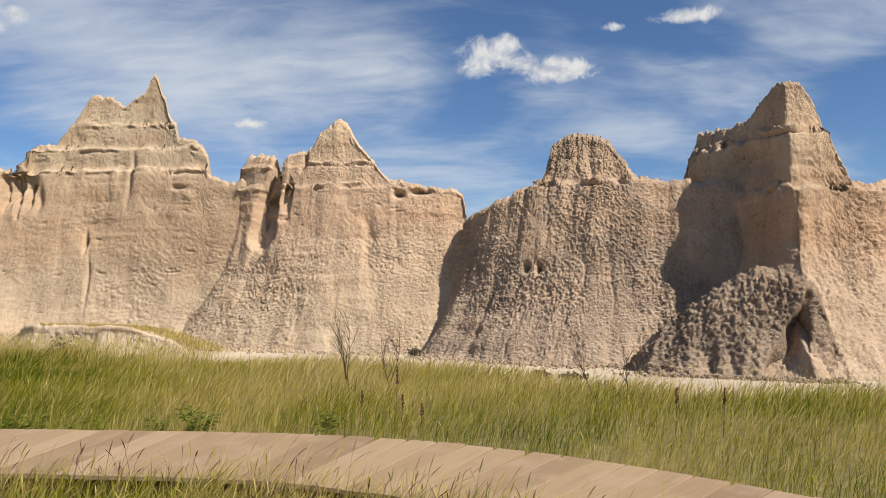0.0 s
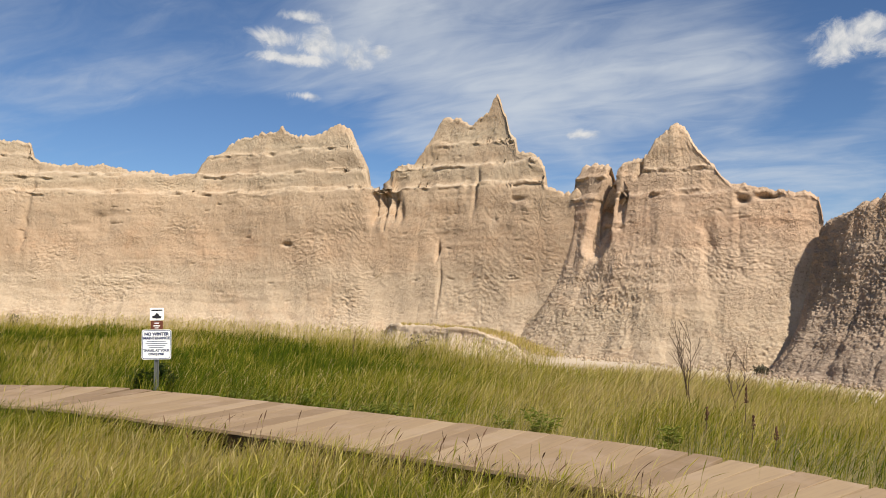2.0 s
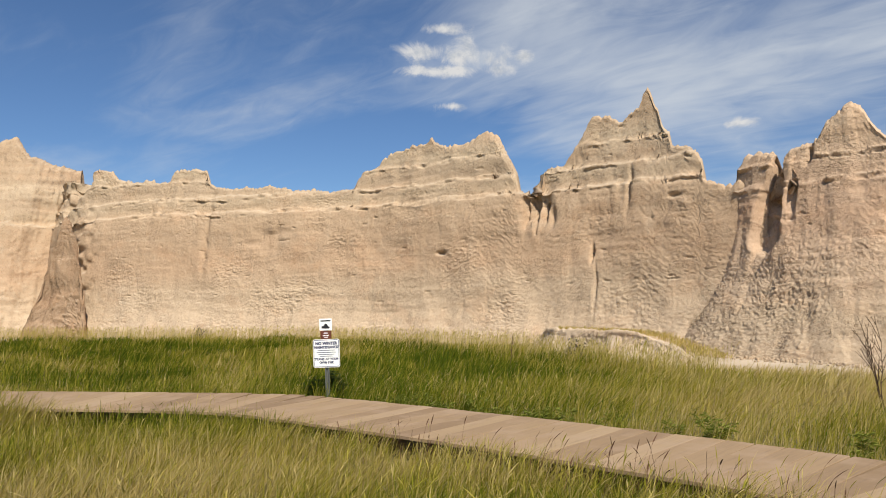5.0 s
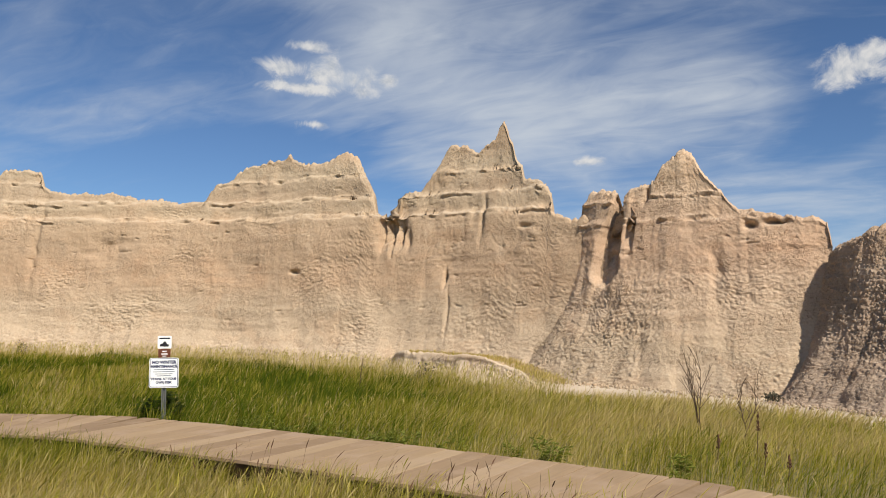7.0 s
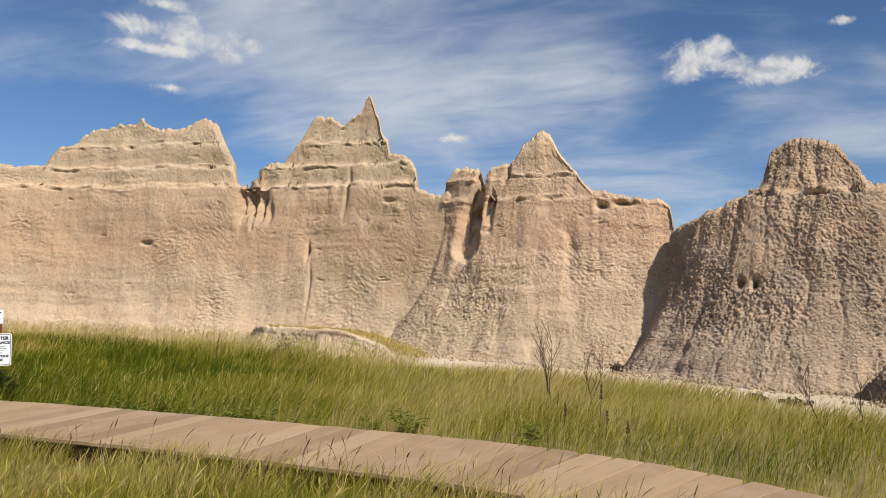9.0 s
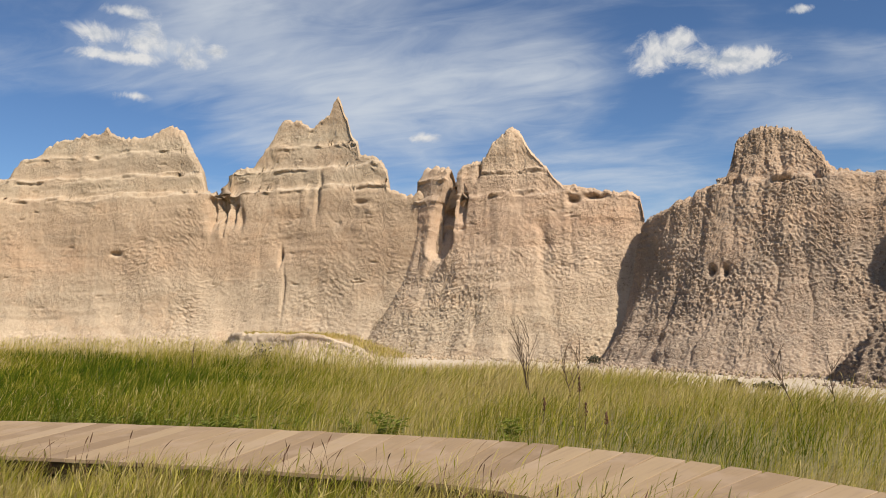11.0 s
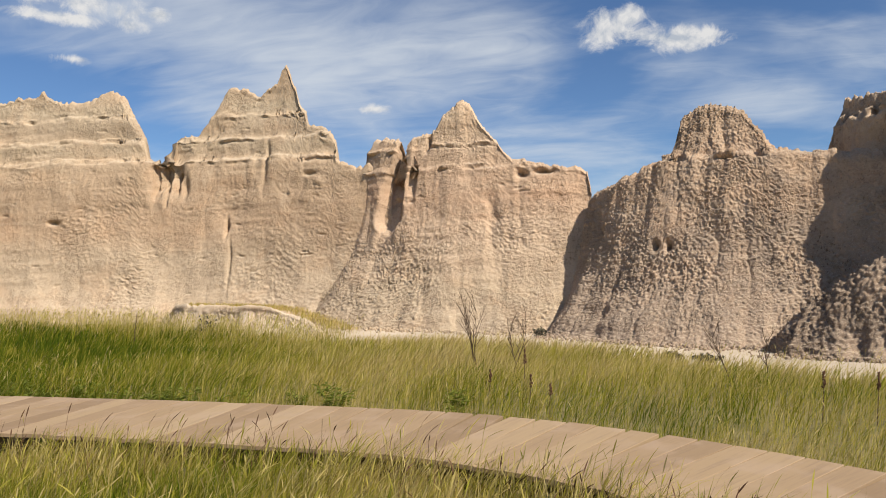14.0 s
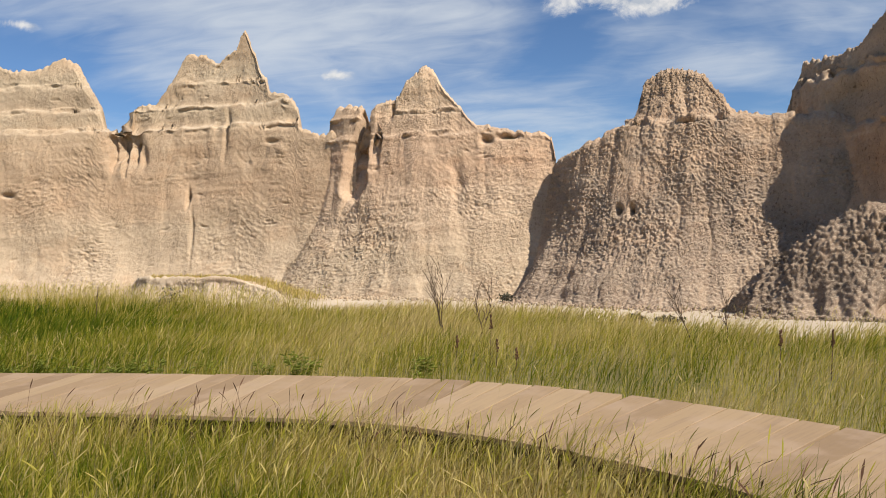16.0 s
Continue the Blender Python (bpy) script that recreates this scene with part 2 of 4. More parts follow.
CRESTS = dict(
    far_left=[(0.2717, 11.29), (0.5403, 11.74), (0.6302, 12.92), (0.6638, 11.62), (0.7382, 11.21), (0.8117, 11.05), (0.8932, 10.97), (0.982, 10.73)],
    wall=[(0.0, 10.1), (0.1885, 9.31), (0.2218, 9.64), (0.245, 9.9), (0.262, 9.64), (0.2792, 8.97), (0.3068, 8.87), (0.3198, 8.98), (0.357, 8.67), (0.3643, 9.46), (0.4093, 9.48), (0.4175, 8.55), (0.43, 8.11), (0.4813, 8.14), (0.5202, 7.76), (0.583, 7.65), (0.5917, 8.65), (0.604, 8.87), (0.618, 9.68), (0.6505, 9.77), (0.659, 10.2), (0.6715, 9.64), (0.696, 9.49), (0.703, 9.97), (0.711, 10.09), (0.7213, 9.65), (0.7268, 8.91), (0.7372, 7.95), (0.7448, 6.75), (0.7585, 6.76), (0.762, 7.85), (0.7778, 7.92), (0.7845, 8.4), (0.794, 9.42), (0.7998, 9.99), (0.8135, 9.94), (0.8315, 9.62), (0.8483, 10.15), (0.8533, 10.72), (0.8573, 10.93), (0.863, 10.44), (0.8702, 9.67), (0.875, 8.99), (0.881, 8.73), (0.8855, 8.13), (0.9025, 7.75), (0.9148, 7.31), (0.9198, 6.33), (0.938, 5.95), (0.953, 6.13), (0.9745, 5.36)],
    middle=[(0.048, -0.32), (0.072, 0.34), (0.091, 1.62), (0.0985, 3.37), (0.1212, 5.28), (0.1495, 7.11), (0.2705, 7.06), (0.3078, 6.85), (0.3578, 6.05), (0.3608, 6.84), (0.4083, 7.08), (0.4978, 7.23), (0.5308, 7.78), (0.5845, 8.14), (0.617, 8.4), (0.6402, 8.19), (0.6693, 7.43), (0.6885, 7.13), (0.729, 6.63), (0.7675, 5.99), (0.8265, 5.80), (0.852, 5.60), (0.9325, 5.56), (0.947, 5.38), (0.9537, 4.65)],
    dome=[(0.0, 4.38), (0.1705, 4.57), (0.2747, 4.95), (0.3615, 5.38), (0.3897, 5.65), (0.42, 6.99), (0.4637, 7.25), (0.5262, 7.18), (0.579, 7.02), (0.6098, 6.68), (0.6388, 6.18), (0.6643, 5.56), (0.6795, 5.39), (0.7482, 5.41), (0.8588, 5.23), (0.9315, 5.08), (1.0, 5.0)],
    right=[(0.0, 5.5), (0.048, 6.23), (0.056, 6.96), (0.059, 7.43), (0.2513, 7.18), (0.328, 7.36), (0.3985, 7.7), (0.4525, 7.98), (0.5198, 8.0), (0.552, 7.89), (0.5737, 7.56), (0.5905, 7.25), (0.6142, 6.32), (0.6418, 5.61), (0.6633, 4.95), (0.6855, 4.78), (0.723, 4.91), (0.8373, 5.35), (0.8968, 4.83)],
    cone=[(0.0232, -0.41), (0.2157, 0.75), (0.3382, 1.39), (0.4845, 2.0), (0.636, 2.38), (0.7602, 2.2), (0.9795, 1.7)],
    left_cone=[(0.3425, 1.34), (0.4497, 3.56), (0.5285, 5.5), (0.559, 6.76), (0.6003, 6.55), (0.6943, 4.83), (0.7903, 2.88), (0.8888, 1.29)],
    bank=[(0.0382, -0.04), (0.1495, 0.42), (0.3153, 0.48), (0.4655, 0.44), (0.5405, 0.11), (0.6665, -0.41), (0.744, -0.55)],
)
DENTS = dict(
    wall=[(0.8123, 3.57, 0.0015, 0.36, 0.3), (0.8167, 1.97, 0.0015, 1.01, 0.12), (0.6815, 3.91, 0.003, 0.11, 0.25), (0.6783, 3.91, 0.002, 0.08, 0.2), (0.7562, 5.68, 0.0043, 0.74, 0.4), (0.7678, 5.81, 0.0037, 0.68, 0.35), (0.775, 5.41, 0.0022, 0.52, 0.25), (0.2085, 4.3, 0.027, 2.67, 0.9), (0.002, 9.66, 0.1087, 2.18, 1.0), (0.4963, 5.17, 0.015, 0.71, 0.2), (0.8912, 6.45, 0.0138, 0.1, 0.12), (0.8465, 6.33, 0.0022, 1.0, 0.15), (0.6452, 6.25, 0.0112, 0.64, 0.18), (0.894, 5.81, 0.0065, 0.1, 0.14), (0.4253, 5.31, 0.0032, 2.02, 0.15)],
    middle=[(0.4705, 6.69, 0.0155, 0.36, 0.3), (0.7943, 5.3, 0.0142, 0.13, 0.4), (0.846, 5.41, 0.018, 0.11, 0.4), (0.705, 3.67, 0.0195, 1.29, 0.2)],
    dome=[(0.3945, 2.47, 0.008, 0.15, 0.35), (0.4298, 2.46, 0.0087, 0.17, 0.4), (0.4037, 5.94, 0.0155, 0.44, 0.3), (0.2, 2.56, 0.0348, 1.23, 0.15)],
    right=[(0.467, -0.01, 0.016, 1.08, -0.35), (0.4908, 3.56, 0.0287, 1.03, 0.25), (0.343, 5.77, 0.0917, 0.42, 0.25)],
    cone=[(0.4083, -0.09, 0.026, 0.4, 0.25)],
)


# ---------------------------------------------------------------- materials
def material(name):
    m = bpy.data.materials.new(name)
    m.use_nodes = True
    return m, Nodes(m.node_tree)


def finish(k, color, rough, height=None, strength=0.4, distance=0.02, metal=0.0, spec=0.25, through_light=None):
    ins = {"Base Color": color, "Roughness": rough, "Metallic": metal, "Specular IOR Level": spec}
    if height is not None:
        ins["Normal"] = k.add("ShaderNodeBump", {"Height": height, "Strength": strength, "Distance": distance}).outputs[0]
    b = k.add("ShaderNodeBsdfPrincipled", ins).outputs[0]
    if through_light is not None:
        t = k.add("ShaderNodeBsdfTranslucent", {"Color": color})
        b = k.add("ShaderNodeMixShader", {0: through_light, 1: b, 2: t}).outputs[0]
    k.add("ShaderNodeOutputMaterial", {"Surface": b})


def rock(name, bands, grey, grey_share, grain=1.0, top=10.0):
    """Weathered clay and silt stone: level colour bands, pale crusts, grey crumbs and fine grain."""
    m, k = material(name)
    geo = k.add("ShaderNodeNewGeometry")
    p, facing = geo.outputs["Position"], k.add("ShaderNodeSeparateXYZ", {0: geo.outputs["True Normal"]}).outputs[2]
    z = k.add("ShaderNodeSeparateXYZ", {0: p}).outputs[2]
    warp = k.noise(k.scaled(p, (0.18, 0.18, 0.5)), 1.0, 4.0, 0.6)
    level = k.math("DIVIDE", k.math("ADD", z, k.math("MULTIPLY", k.math("SUBTRACT", warp, 0.5), 1.8)), top)
    strata = k.noise(k.scaled(p, (0.10, 0.10, 4.5)), 1.0, 5.0, 0.7, 0.35)
    blot = k.noise(k.scaled(p, (0.8, 0.8, 1.1)), 1.0, 8.0, 0.72, 0.7)
    fine = k.noise(p, 8.0, 7.0, 0.72)
    speck = k.noise(p, 30.0, 3.0, 0.6)
    runs = k.noise(k.scaled(p, (2.2, 2.2, 0.3)), 1.0, 5.0, 0.65, 0.6)
    c = k.ramp(level, bands)
    c = k.mix(k.math("MULTIPLY", k.step(k.noise(k.scaled(p, (0.5, 0.5, 0.8)), 1.0, 5.0, 0.62, 0.5), 0.50, 0.68), 0.26), c, k.mix(1.0, c, (1.04, 0.86, 0.74), "MULTIPLY"))
    pale = k.mix(0.6, c, (0.60, 0.49, 0.365))
    c = k.mix(k.math("MULTIPLY", k.math("MULTIPLY", k.step(strata, 0.52, 0.68), k.step(k.noise(p, 0.35, 3.0, 0.6), 0.40, 0.62)), 0.45), c, pale)
    c = k.mix(k.math("MULTIPLY", k.step(runs, 0.55, 0.72), 0.32), c, pale)
    c = k.mix(k.math("MULTIPLY", k.step(k.math("ADD", blot, grey_share), 0.48, 0.78), 0.85), c, grey)
    c = k.mix(k.math("MULTIPLY", k.step(fine, 0.50, 0.68), 0.5), c, k.mix(1.0, c, (0.62, 0.56, 0.50), "MULTIPLY"))
    c = k.mix(k.math("MULTIPLY", k.step(speck, 0.54, 0.68), 0.55), c, pale)
    rough = k.step(k.noise(p, 0.8, 4.0, 0.62), 0.38, 0.62)
    pock = k.noise(k.scaled(p, (14.0, 14.0, 9.0)), 1.0, 2.0, 0.5)
    c = k.mix(k.math("MULTIPLY", k.math("MULTIPLY", k.step(pock, 0.58, 0.70), k.math("ADD", rough, 0.15)), 0.6 * min(grain, 1.2)), c, k.mix(1.0, c, (0.45, 0.40, 0.36), "MULTIPLY"))
    # mixed paler where the surface faces up
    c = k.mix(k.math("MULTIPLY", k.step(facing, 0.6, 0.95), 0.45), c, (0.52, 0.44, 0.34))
    chips = k.math("MULTIPLY", rough, k.add("ShaderNodeTexVoronoi", {"Vector": k.vmath("ADD", p, k.vmath("SCALE", k.add("ShaderNodeTexNoise", {"Vector": p, "Scale": 5.0}).outputs["Color"])), "Scale": 11.0}).outputs["Distance"])
    bump = k.math("ADD", k.math("ADD", k.math("MULTIPLY", fine, 0.9), k.math("MULTIPLY", speck, 0.5)), k.math("MULTIPLY", chips, -0.35 * grain))
    finish(k, c, 0.95, k.math("MULTIPLY", bump, k.math("ADD", k.math("MULTIPLY", rough, 0.75), 0.3)), 0.8, 0.07 * grain, spec=0.1)
    return m


ROCK = dict(
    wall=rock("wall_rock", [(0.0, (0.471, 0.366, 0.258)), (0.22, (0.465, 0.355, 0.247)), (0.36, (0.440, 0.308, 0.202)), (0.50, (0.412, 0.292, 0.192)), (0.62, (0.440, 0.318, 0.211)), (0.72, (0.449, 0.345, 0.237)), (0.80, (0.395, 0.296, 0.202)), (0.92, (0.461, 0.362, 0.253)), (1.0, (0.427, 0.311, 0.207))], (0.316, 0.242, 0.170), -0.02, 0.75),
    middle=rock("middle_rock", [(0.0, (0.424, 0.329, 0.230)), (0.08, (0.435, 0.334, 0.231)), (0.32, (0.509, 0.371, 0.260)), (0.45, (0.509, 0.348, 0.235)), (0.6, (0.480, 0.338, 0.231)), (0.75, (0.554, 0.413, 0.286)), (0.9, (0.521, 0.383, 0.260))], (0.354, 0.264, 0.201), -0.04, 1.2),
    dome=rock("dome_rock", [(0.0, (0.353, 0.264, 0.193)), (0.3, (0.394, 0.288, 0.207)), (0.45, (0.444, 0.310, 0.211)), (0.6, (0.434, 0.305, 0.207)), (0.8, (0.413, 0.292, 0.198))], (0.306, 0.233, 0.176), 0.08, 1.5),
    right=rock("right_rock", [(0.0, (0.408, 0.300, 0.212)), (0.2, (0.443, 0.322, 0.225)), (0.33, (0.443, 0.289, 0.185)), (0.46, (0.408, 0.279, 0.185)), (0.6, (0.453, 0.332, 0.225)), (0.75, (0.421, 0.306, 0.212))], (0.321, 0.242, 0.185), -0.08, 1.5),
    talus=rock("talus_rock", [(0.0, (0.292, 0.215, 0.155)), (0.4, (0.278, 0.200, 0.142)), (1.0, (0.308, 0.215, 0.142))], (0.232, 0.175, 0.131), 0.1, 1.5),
    # grey-brown clay, its colour lowered to hold the rubble cone's shade
    dark=rock("shade_toned_clay", [(0.0, (0.355, 0.246, 0.159)), (0.5, (0.307, 0.209, 0.133)), (1.0, (0.339, 0.231, 0.145))], (0.276, 0.187, 0.126), 0.0, 1.3),
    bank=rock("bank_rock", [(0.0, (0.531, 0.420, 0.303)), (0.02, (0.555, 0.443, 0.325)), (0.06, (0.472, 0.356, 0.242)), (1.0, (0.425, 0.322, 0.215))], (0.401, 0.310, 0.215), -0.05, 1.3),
)


def ground_material():
    """Pale silt, and thatch where the grass grows."""
    m, k = material("dry_soil")
    p = k.add("ShaderNodeNewGeometry").outputs["Position"]
    attribute = k.add("ShaderNodeAttribute")
    attribute.attribute_name = "turf"
    a, b = k.noise(p, 0.5, 5.0, 0.6), k.noise(p, 6.0, 6.0, 0.7)
    c = k.ramp(a, [(0.35, (0.44, 0.36, 0.27)), (0.65, (0.53, 0.445, 0.34))])
    c = k.mix(k.math("MULTIPLY", k.step(b, 0.5, 0.7), 0.5), c, (0.319, 0.258, 0.190))
    t = k.ramp(a, [(0.35, (0.122, 0.114, 0.042)), (0.65, (0.205, 0.167, 0.076))])
    t = k.mix(k.step(b, 0.4, 0.75), t, (0.258, 0.213, 0.106))
    c = k.mix(k.step(k.math("ADD", attribute.outputs["Fac"], k.math("MULTIPLY", k.math("SUBTRACT", b, 0.5), 0.8)), 0.35, 0.65), c, t)
    finish(k, c, 0.95, b, 0.5, 0.03, spec=0.1)
    return m


def grass_material():
    m, k = material("grass_blades")
    attribute = k.add("ShaderNodeAttribute")
    attribute.attribute_name = "dry"
    dry = attribute.outputs["Fac"]
    rnd = k.add("ShaderNodeNewGeometry").outputs["Random Per Island"]
    v = k.math("ADD", dry, k.math("MULTIPLY", k.math("SUBTRACT", rnd, 0.5), 0.55))
    c = k.ramp(v, [(0.0, (0.062, 0.104, 0.007)), (0.28, (0.155, 0.182, 0.014)), (0.5, (0.30, 0.285, 0.030)), (0.75, (0.44, 0.365, 0.080)), (1.0, (0.56, 0.445, 0.19))])
    finish(k, c, 0.65, spec=0.08, through_light=0.45)
    return m


def wood_material():
    m, k = material("weathered_planks")
    co = k.add("ShaderNodeTexCoord").outputs["Object"]
    info = k.add("ShaderNodeObjectInfo").outputs["Random"]
    off = k.add("ShaderNodeCombineXYZ", {0: k.math("MULTIPLY", info, 40.0), 1: k.math("MULTIPLY", info, 23.0), 2: 0.0}).outputs[0]
    q = k.vmath("ADD", co, off)
    grain = k.noise(k.scaled(q, (1.2, 26.0, 8.0)), 1.0, 5.0, 0.65, 0.4)
    stain = k.noise(q, 1.6, 4.0, 0.6)
    c = k.ramp(info, [(0.0, (0.240, 0.163, 0.097)), (0.25, (0.292, 0.202, 0.120)), (0.75, (0.325, 0.228, 0.134)), (1.0, (0.385, 0.280, 0.170))])
    c = k.mix(k.math("MULTIPLY", k.step(grain, 0.45, 0.75), 0.45), c, (0.182, 0.125, 0.091))
    c = k.mix(k.math("MULTIPLY", k.step(stain, 0.46, 0.66), 0.5), c, (0.375, 0.272, 0.19))
    finish(k, c, 0.8, grain, 0.35, 0.006, spec=0.2)
    return m


def plain(name, color, rough=0.5, metal=0.0, speck=0.15, scale=40.0):
    m, k = material(name)
    co = k.add("ShaderNodeTexCoord").outputs["Object"]
    n = k.noise(co, scale, 4.0, 0.6)
    c = k.mix(k.math("MULTIPLY", k.step(n, 0.4, 0.8), speck), color, tuple(v * 0.5 for v in color))
    finish(k, c, rough, n, 0.1, 0.002, metal)
    return m


def leaf_material(name, color):
    m, k = material(name)
    n = k.noise(k.add("ShaderNodeNewGeometry").outputs["Position"], 9.0, 3.0, 0.6)
    c = k.mix(k.step(n, 0.35, 0.7), color, tuple(v * 1.5 for v in color))
    finish(k, c, 0.6, spec=0.15, through_light=0.45)
    return m


SOIL, GRASS, WOOD = ground_material(), grass_material(), wood_material()
DARK_WOOD = plain("old_timber", (0.12, 0.085, 0.06), 0.85, 0, 0.5, 12)
WHITE = plain("white_sheeting", (0.82, 0.83, 0.82), 0.35, 0, 0.05)
BLACK = plain("black_ink", (0.02, 0.02, 0.025), 0.5, 0, 0.0)
BLUE = plain("blue_ink", (0.03, 0.04, 0.10), 0.5, 0, 0.0)
BROWN = plain("brown_sheeting", (0.13, 0.045, 0.025), 0.4, 0, 0.1)
STEEL = plain("galvanised_steel", (0.16, 0.165, 0.15), 0.6, 0.5, 0.3)
LEAF = plain("shrub_leaf", (0.072, 0.066, 0.042), 0.7, 0, 0.5, 30)
FRESH, FOREST = leaf_material("fresh_leaf", (0.20, 0.225, 0.04)), leaf_material("dark_leaf", (0.075, 0.095, 0.022))
STALK = plain("dead_stalk", (0.10, 0.065, 0.04), 0.8, 0, 0.4, 60)
SEED = plain("brown_seed", (0.11, 0.055, 0.03), 0.85, 0, 0.4, 90)


# ---------------------------------------------------------------- mesh helpers
def mesh_object(name, verts, faces, mat, parent=None, smooth=False):
    me = bpy.data.meshes.new(name)
    verts, faces = np.asarray(verts, np.float32), np.asarray(faces, np.int32)
    me.vertices.add(len(verts))
    me.vertices.foreach_set("co", verts.ravel())
    n, w = faces.shape
    me.loops.add(n * w)
    me.loops.foreach_set("vertex_index", faces.ravel())
    me.polygons.add(n)
    me.polygons.foreach_set("loop_start", np.arange(n, dtype=np.int32) * w)
    me.polygons.foreach_set("loop_total", np.full(n, w, np.int32))
    if smooth:
        me.polygons.foreach_set("use_smooth", np.ones(n, bool))
    me.update(calc_edges=True)
    me.validate()
    me.materials.append(mat)
    ob = new(name, me)
    ob.parent = parent
    return ob


def part(name, bm, mat, parent=None, label=""):
    me = bpy.data.meshes.new(name)
    bm.to_mesh(me)
    bm.free()
    me.materials.append(mat)
    ob = new(name, me)
    ob.parent = parent
    return tagged(ob, label)


def add_box(bm, m, size, bevel=0.0):
    made = bmesh.ops.create_cube(bm, size=1.0, matrix=m @ Matrix.Diagonal((*size, 1)))["verts"]
    if bevel:
        edges = list({e for v in made for e in v.link_edges})
        bmesh.ops.bevel(bm, geom=edges, offset=bevel, segments=2, affect="EDGES", profile=0.5)
    return made


def grid_faces(rows, cols):
    i = np.arange(rows * cols).reshape(rows, cols)
    return np.stack([i[:-1, :-1], i[:-1, 1:], i[1:, 1:], i[1:, :-1]], -1).reshape(-1, 4)


def ground_z(x, y):
    r = np.hypot(x, y - 2)
    s = np.clip((r - 9) / 12, 0, 1)
    return -0.5 * s * s * (3 - 2 * s) + 0.05 * vnoise(x * 0.35, y * 0.35, 0.0, 5)


# ---------------------------------------------------------------- formations
def formation(name, plan, crest, mat, label, cell, thick, relief, rows=None, dents=()):
    """A weathered face that rises from its foot line to its crest, with a rounded top and a back."""
    crest = np.array(crest, float)
    fine = np.linspace(crest[0, 0], crest[-1, 0], 3000)
    foot, top = rounded(plan["foot"], fine, plan["rounding"]), rounded(plan["top"], fine, plan["rounding"])
    mid = 0.5 * (foot + top)
    run = np.r_[0, np.cumsum(np.linalg.norm(np.diff(mid, axis=0), axis=1))]
    cols = int(run[-1] / cell) + 2
    along = np.linspace(0, run[-1], cols)
    u = np.interp(along, run, fine)
    foot, top = rounded(plan["foot"], u, plan["rounding"]), rounded(plan["top"], u, plan["rounding"])
    high = np.interp(u, crest[:, 0], crest[:, 1])
    high = high + relief.get("crest", 0.06) * fbm(along * 1.7, 0.0, 3.0, 3, 40) + relief.get("crest", 0.06) * (0.5 * vnoise(along * 6.0, 0.0, 3.0, 44) + 0.4 * vnoise(along * 15.0, 0.0, 3.0, 46))
    low = BASE_Z - 0.3
    if "ends" in relief:
        near_end = np.minimum(along, along[-1] - along) / relief["ends"]
        high = low + (high - low) * np.clip(near_end, 0, 1) ** 0.6
    rows = rows or int((high.max() - low) / cell) + 2
    v = np.linspace(0, 1, rows)[:, None]
    z = low + v * (high - low)
    a = np.broadcast_to(along, z.shape)
    gone = setback(z + relief.get("wave", 0.12) * fbm(a * 0.55, 0 * z, 5.0 + 0 * z, 2, 14) + 0.07 * vnoise(a * 3.1, 0 * z, z, 15), plan)
    left = (high - z) / relief.get("round_height", 1.1)
    shoulder = relief.get("round_depth", 0.9) * np.clip(1 - left, 0, 1) ** 2
    line = top - foot
    way = line / np.maximum(np.linalg.norm(line, axis=1), 0.3)[:, None]
    x = foot[:, 0] + line[:, 0] * gone + way[:, 0] * shoulder
    y = foot[:, 1] + line[:, 1] * gone + way[:, 1] * shoulder
    p = np.stack([x, y, z], -1)
    du, dv = np.gradient(p, axis=1), np.gradient(p, axis=0)
    n = np.cross(du, dv)
    n /= np.maximum(np.linalg.norm(n, axis=-1, keepdims=True), 1e-6)
    dent = 0 * z
    for u0, z0, du, dz, depth in dents:
        dent = dent - depth * np.exp(-(((u + 0.5 * du * vnoise(along * 2, 0, z * 2.5, 8) - u0) / du) ** 2) - ((z - z0) / dz) ** 2)
    for u0, du, z0, z1, depth in relief.get("gullies", ()):
        rise = np.clip((z - z0) / (z1 - z0), 0, 1)
        dent = dent - depth * rise * rise * (3 - 2 * rise) * np.exp(-(((u + 0.25 * du * vnoise(along, 0, z * 1.3, 8) - u0) / du) ** 2))
    for u0, z0, u1, z1, w0, w1, depth in relief.get("carves", ()):
        s0, s1 = np.interp([u0, u1], u, along)
        ax, az = a + 0.30 * w0 * fbm(a * 1.6, 0 * z, z * 1.6, 3, 16) - s0, z + 0.30 * w0 * fbm(a * 1.6, 0 * z, z * 1.6, 3, 18) - z0
        share = np.clip((ax * (s1 - s0) + az * (z1 - z0)) / ((s1 - s0) ** 2 + (z1 - z0) ** 2), 0, 1)
        reach = np.clip((1.15 - np.hypot(ax - share * (s1 - s0), az - share * (z1 - z0)) / (w0 + (w1 - w0) * share)) / 0.55, 0, 1)
        dent = dent - depth * (1 - 0.75 * share**2) * reach * reach * (3 - 2 * reach)
    swell = relief["swell"] * fbm(x * 0.45, y * 0.45, z * 0.45, 3, 3)
    flute = relief["flute"] * (np.abs(fbm(a * relief.get("flute_rate", 1.3) + 0.25 * fbm(x, y, z * 0.8, 2, 10), 0 * z, z * 0.16, 3, 9)) - 0.35)
    level = z + 0.25 * fbm(x * 0.3, y * 0.3, 0 * z, 2, 12)
    strata = relief["strata"] * np.clip(0.45 + 1.5 * fbm(x * 0.4, y * 0.4, z * 0.5, 2, 24), 0, 1.3) * (vnoise(0 * x, 0 * y, level * 3.0, 21) + 0.6 * vnoise(x * 0.8, y * 0.8, level * 7.0, 22))
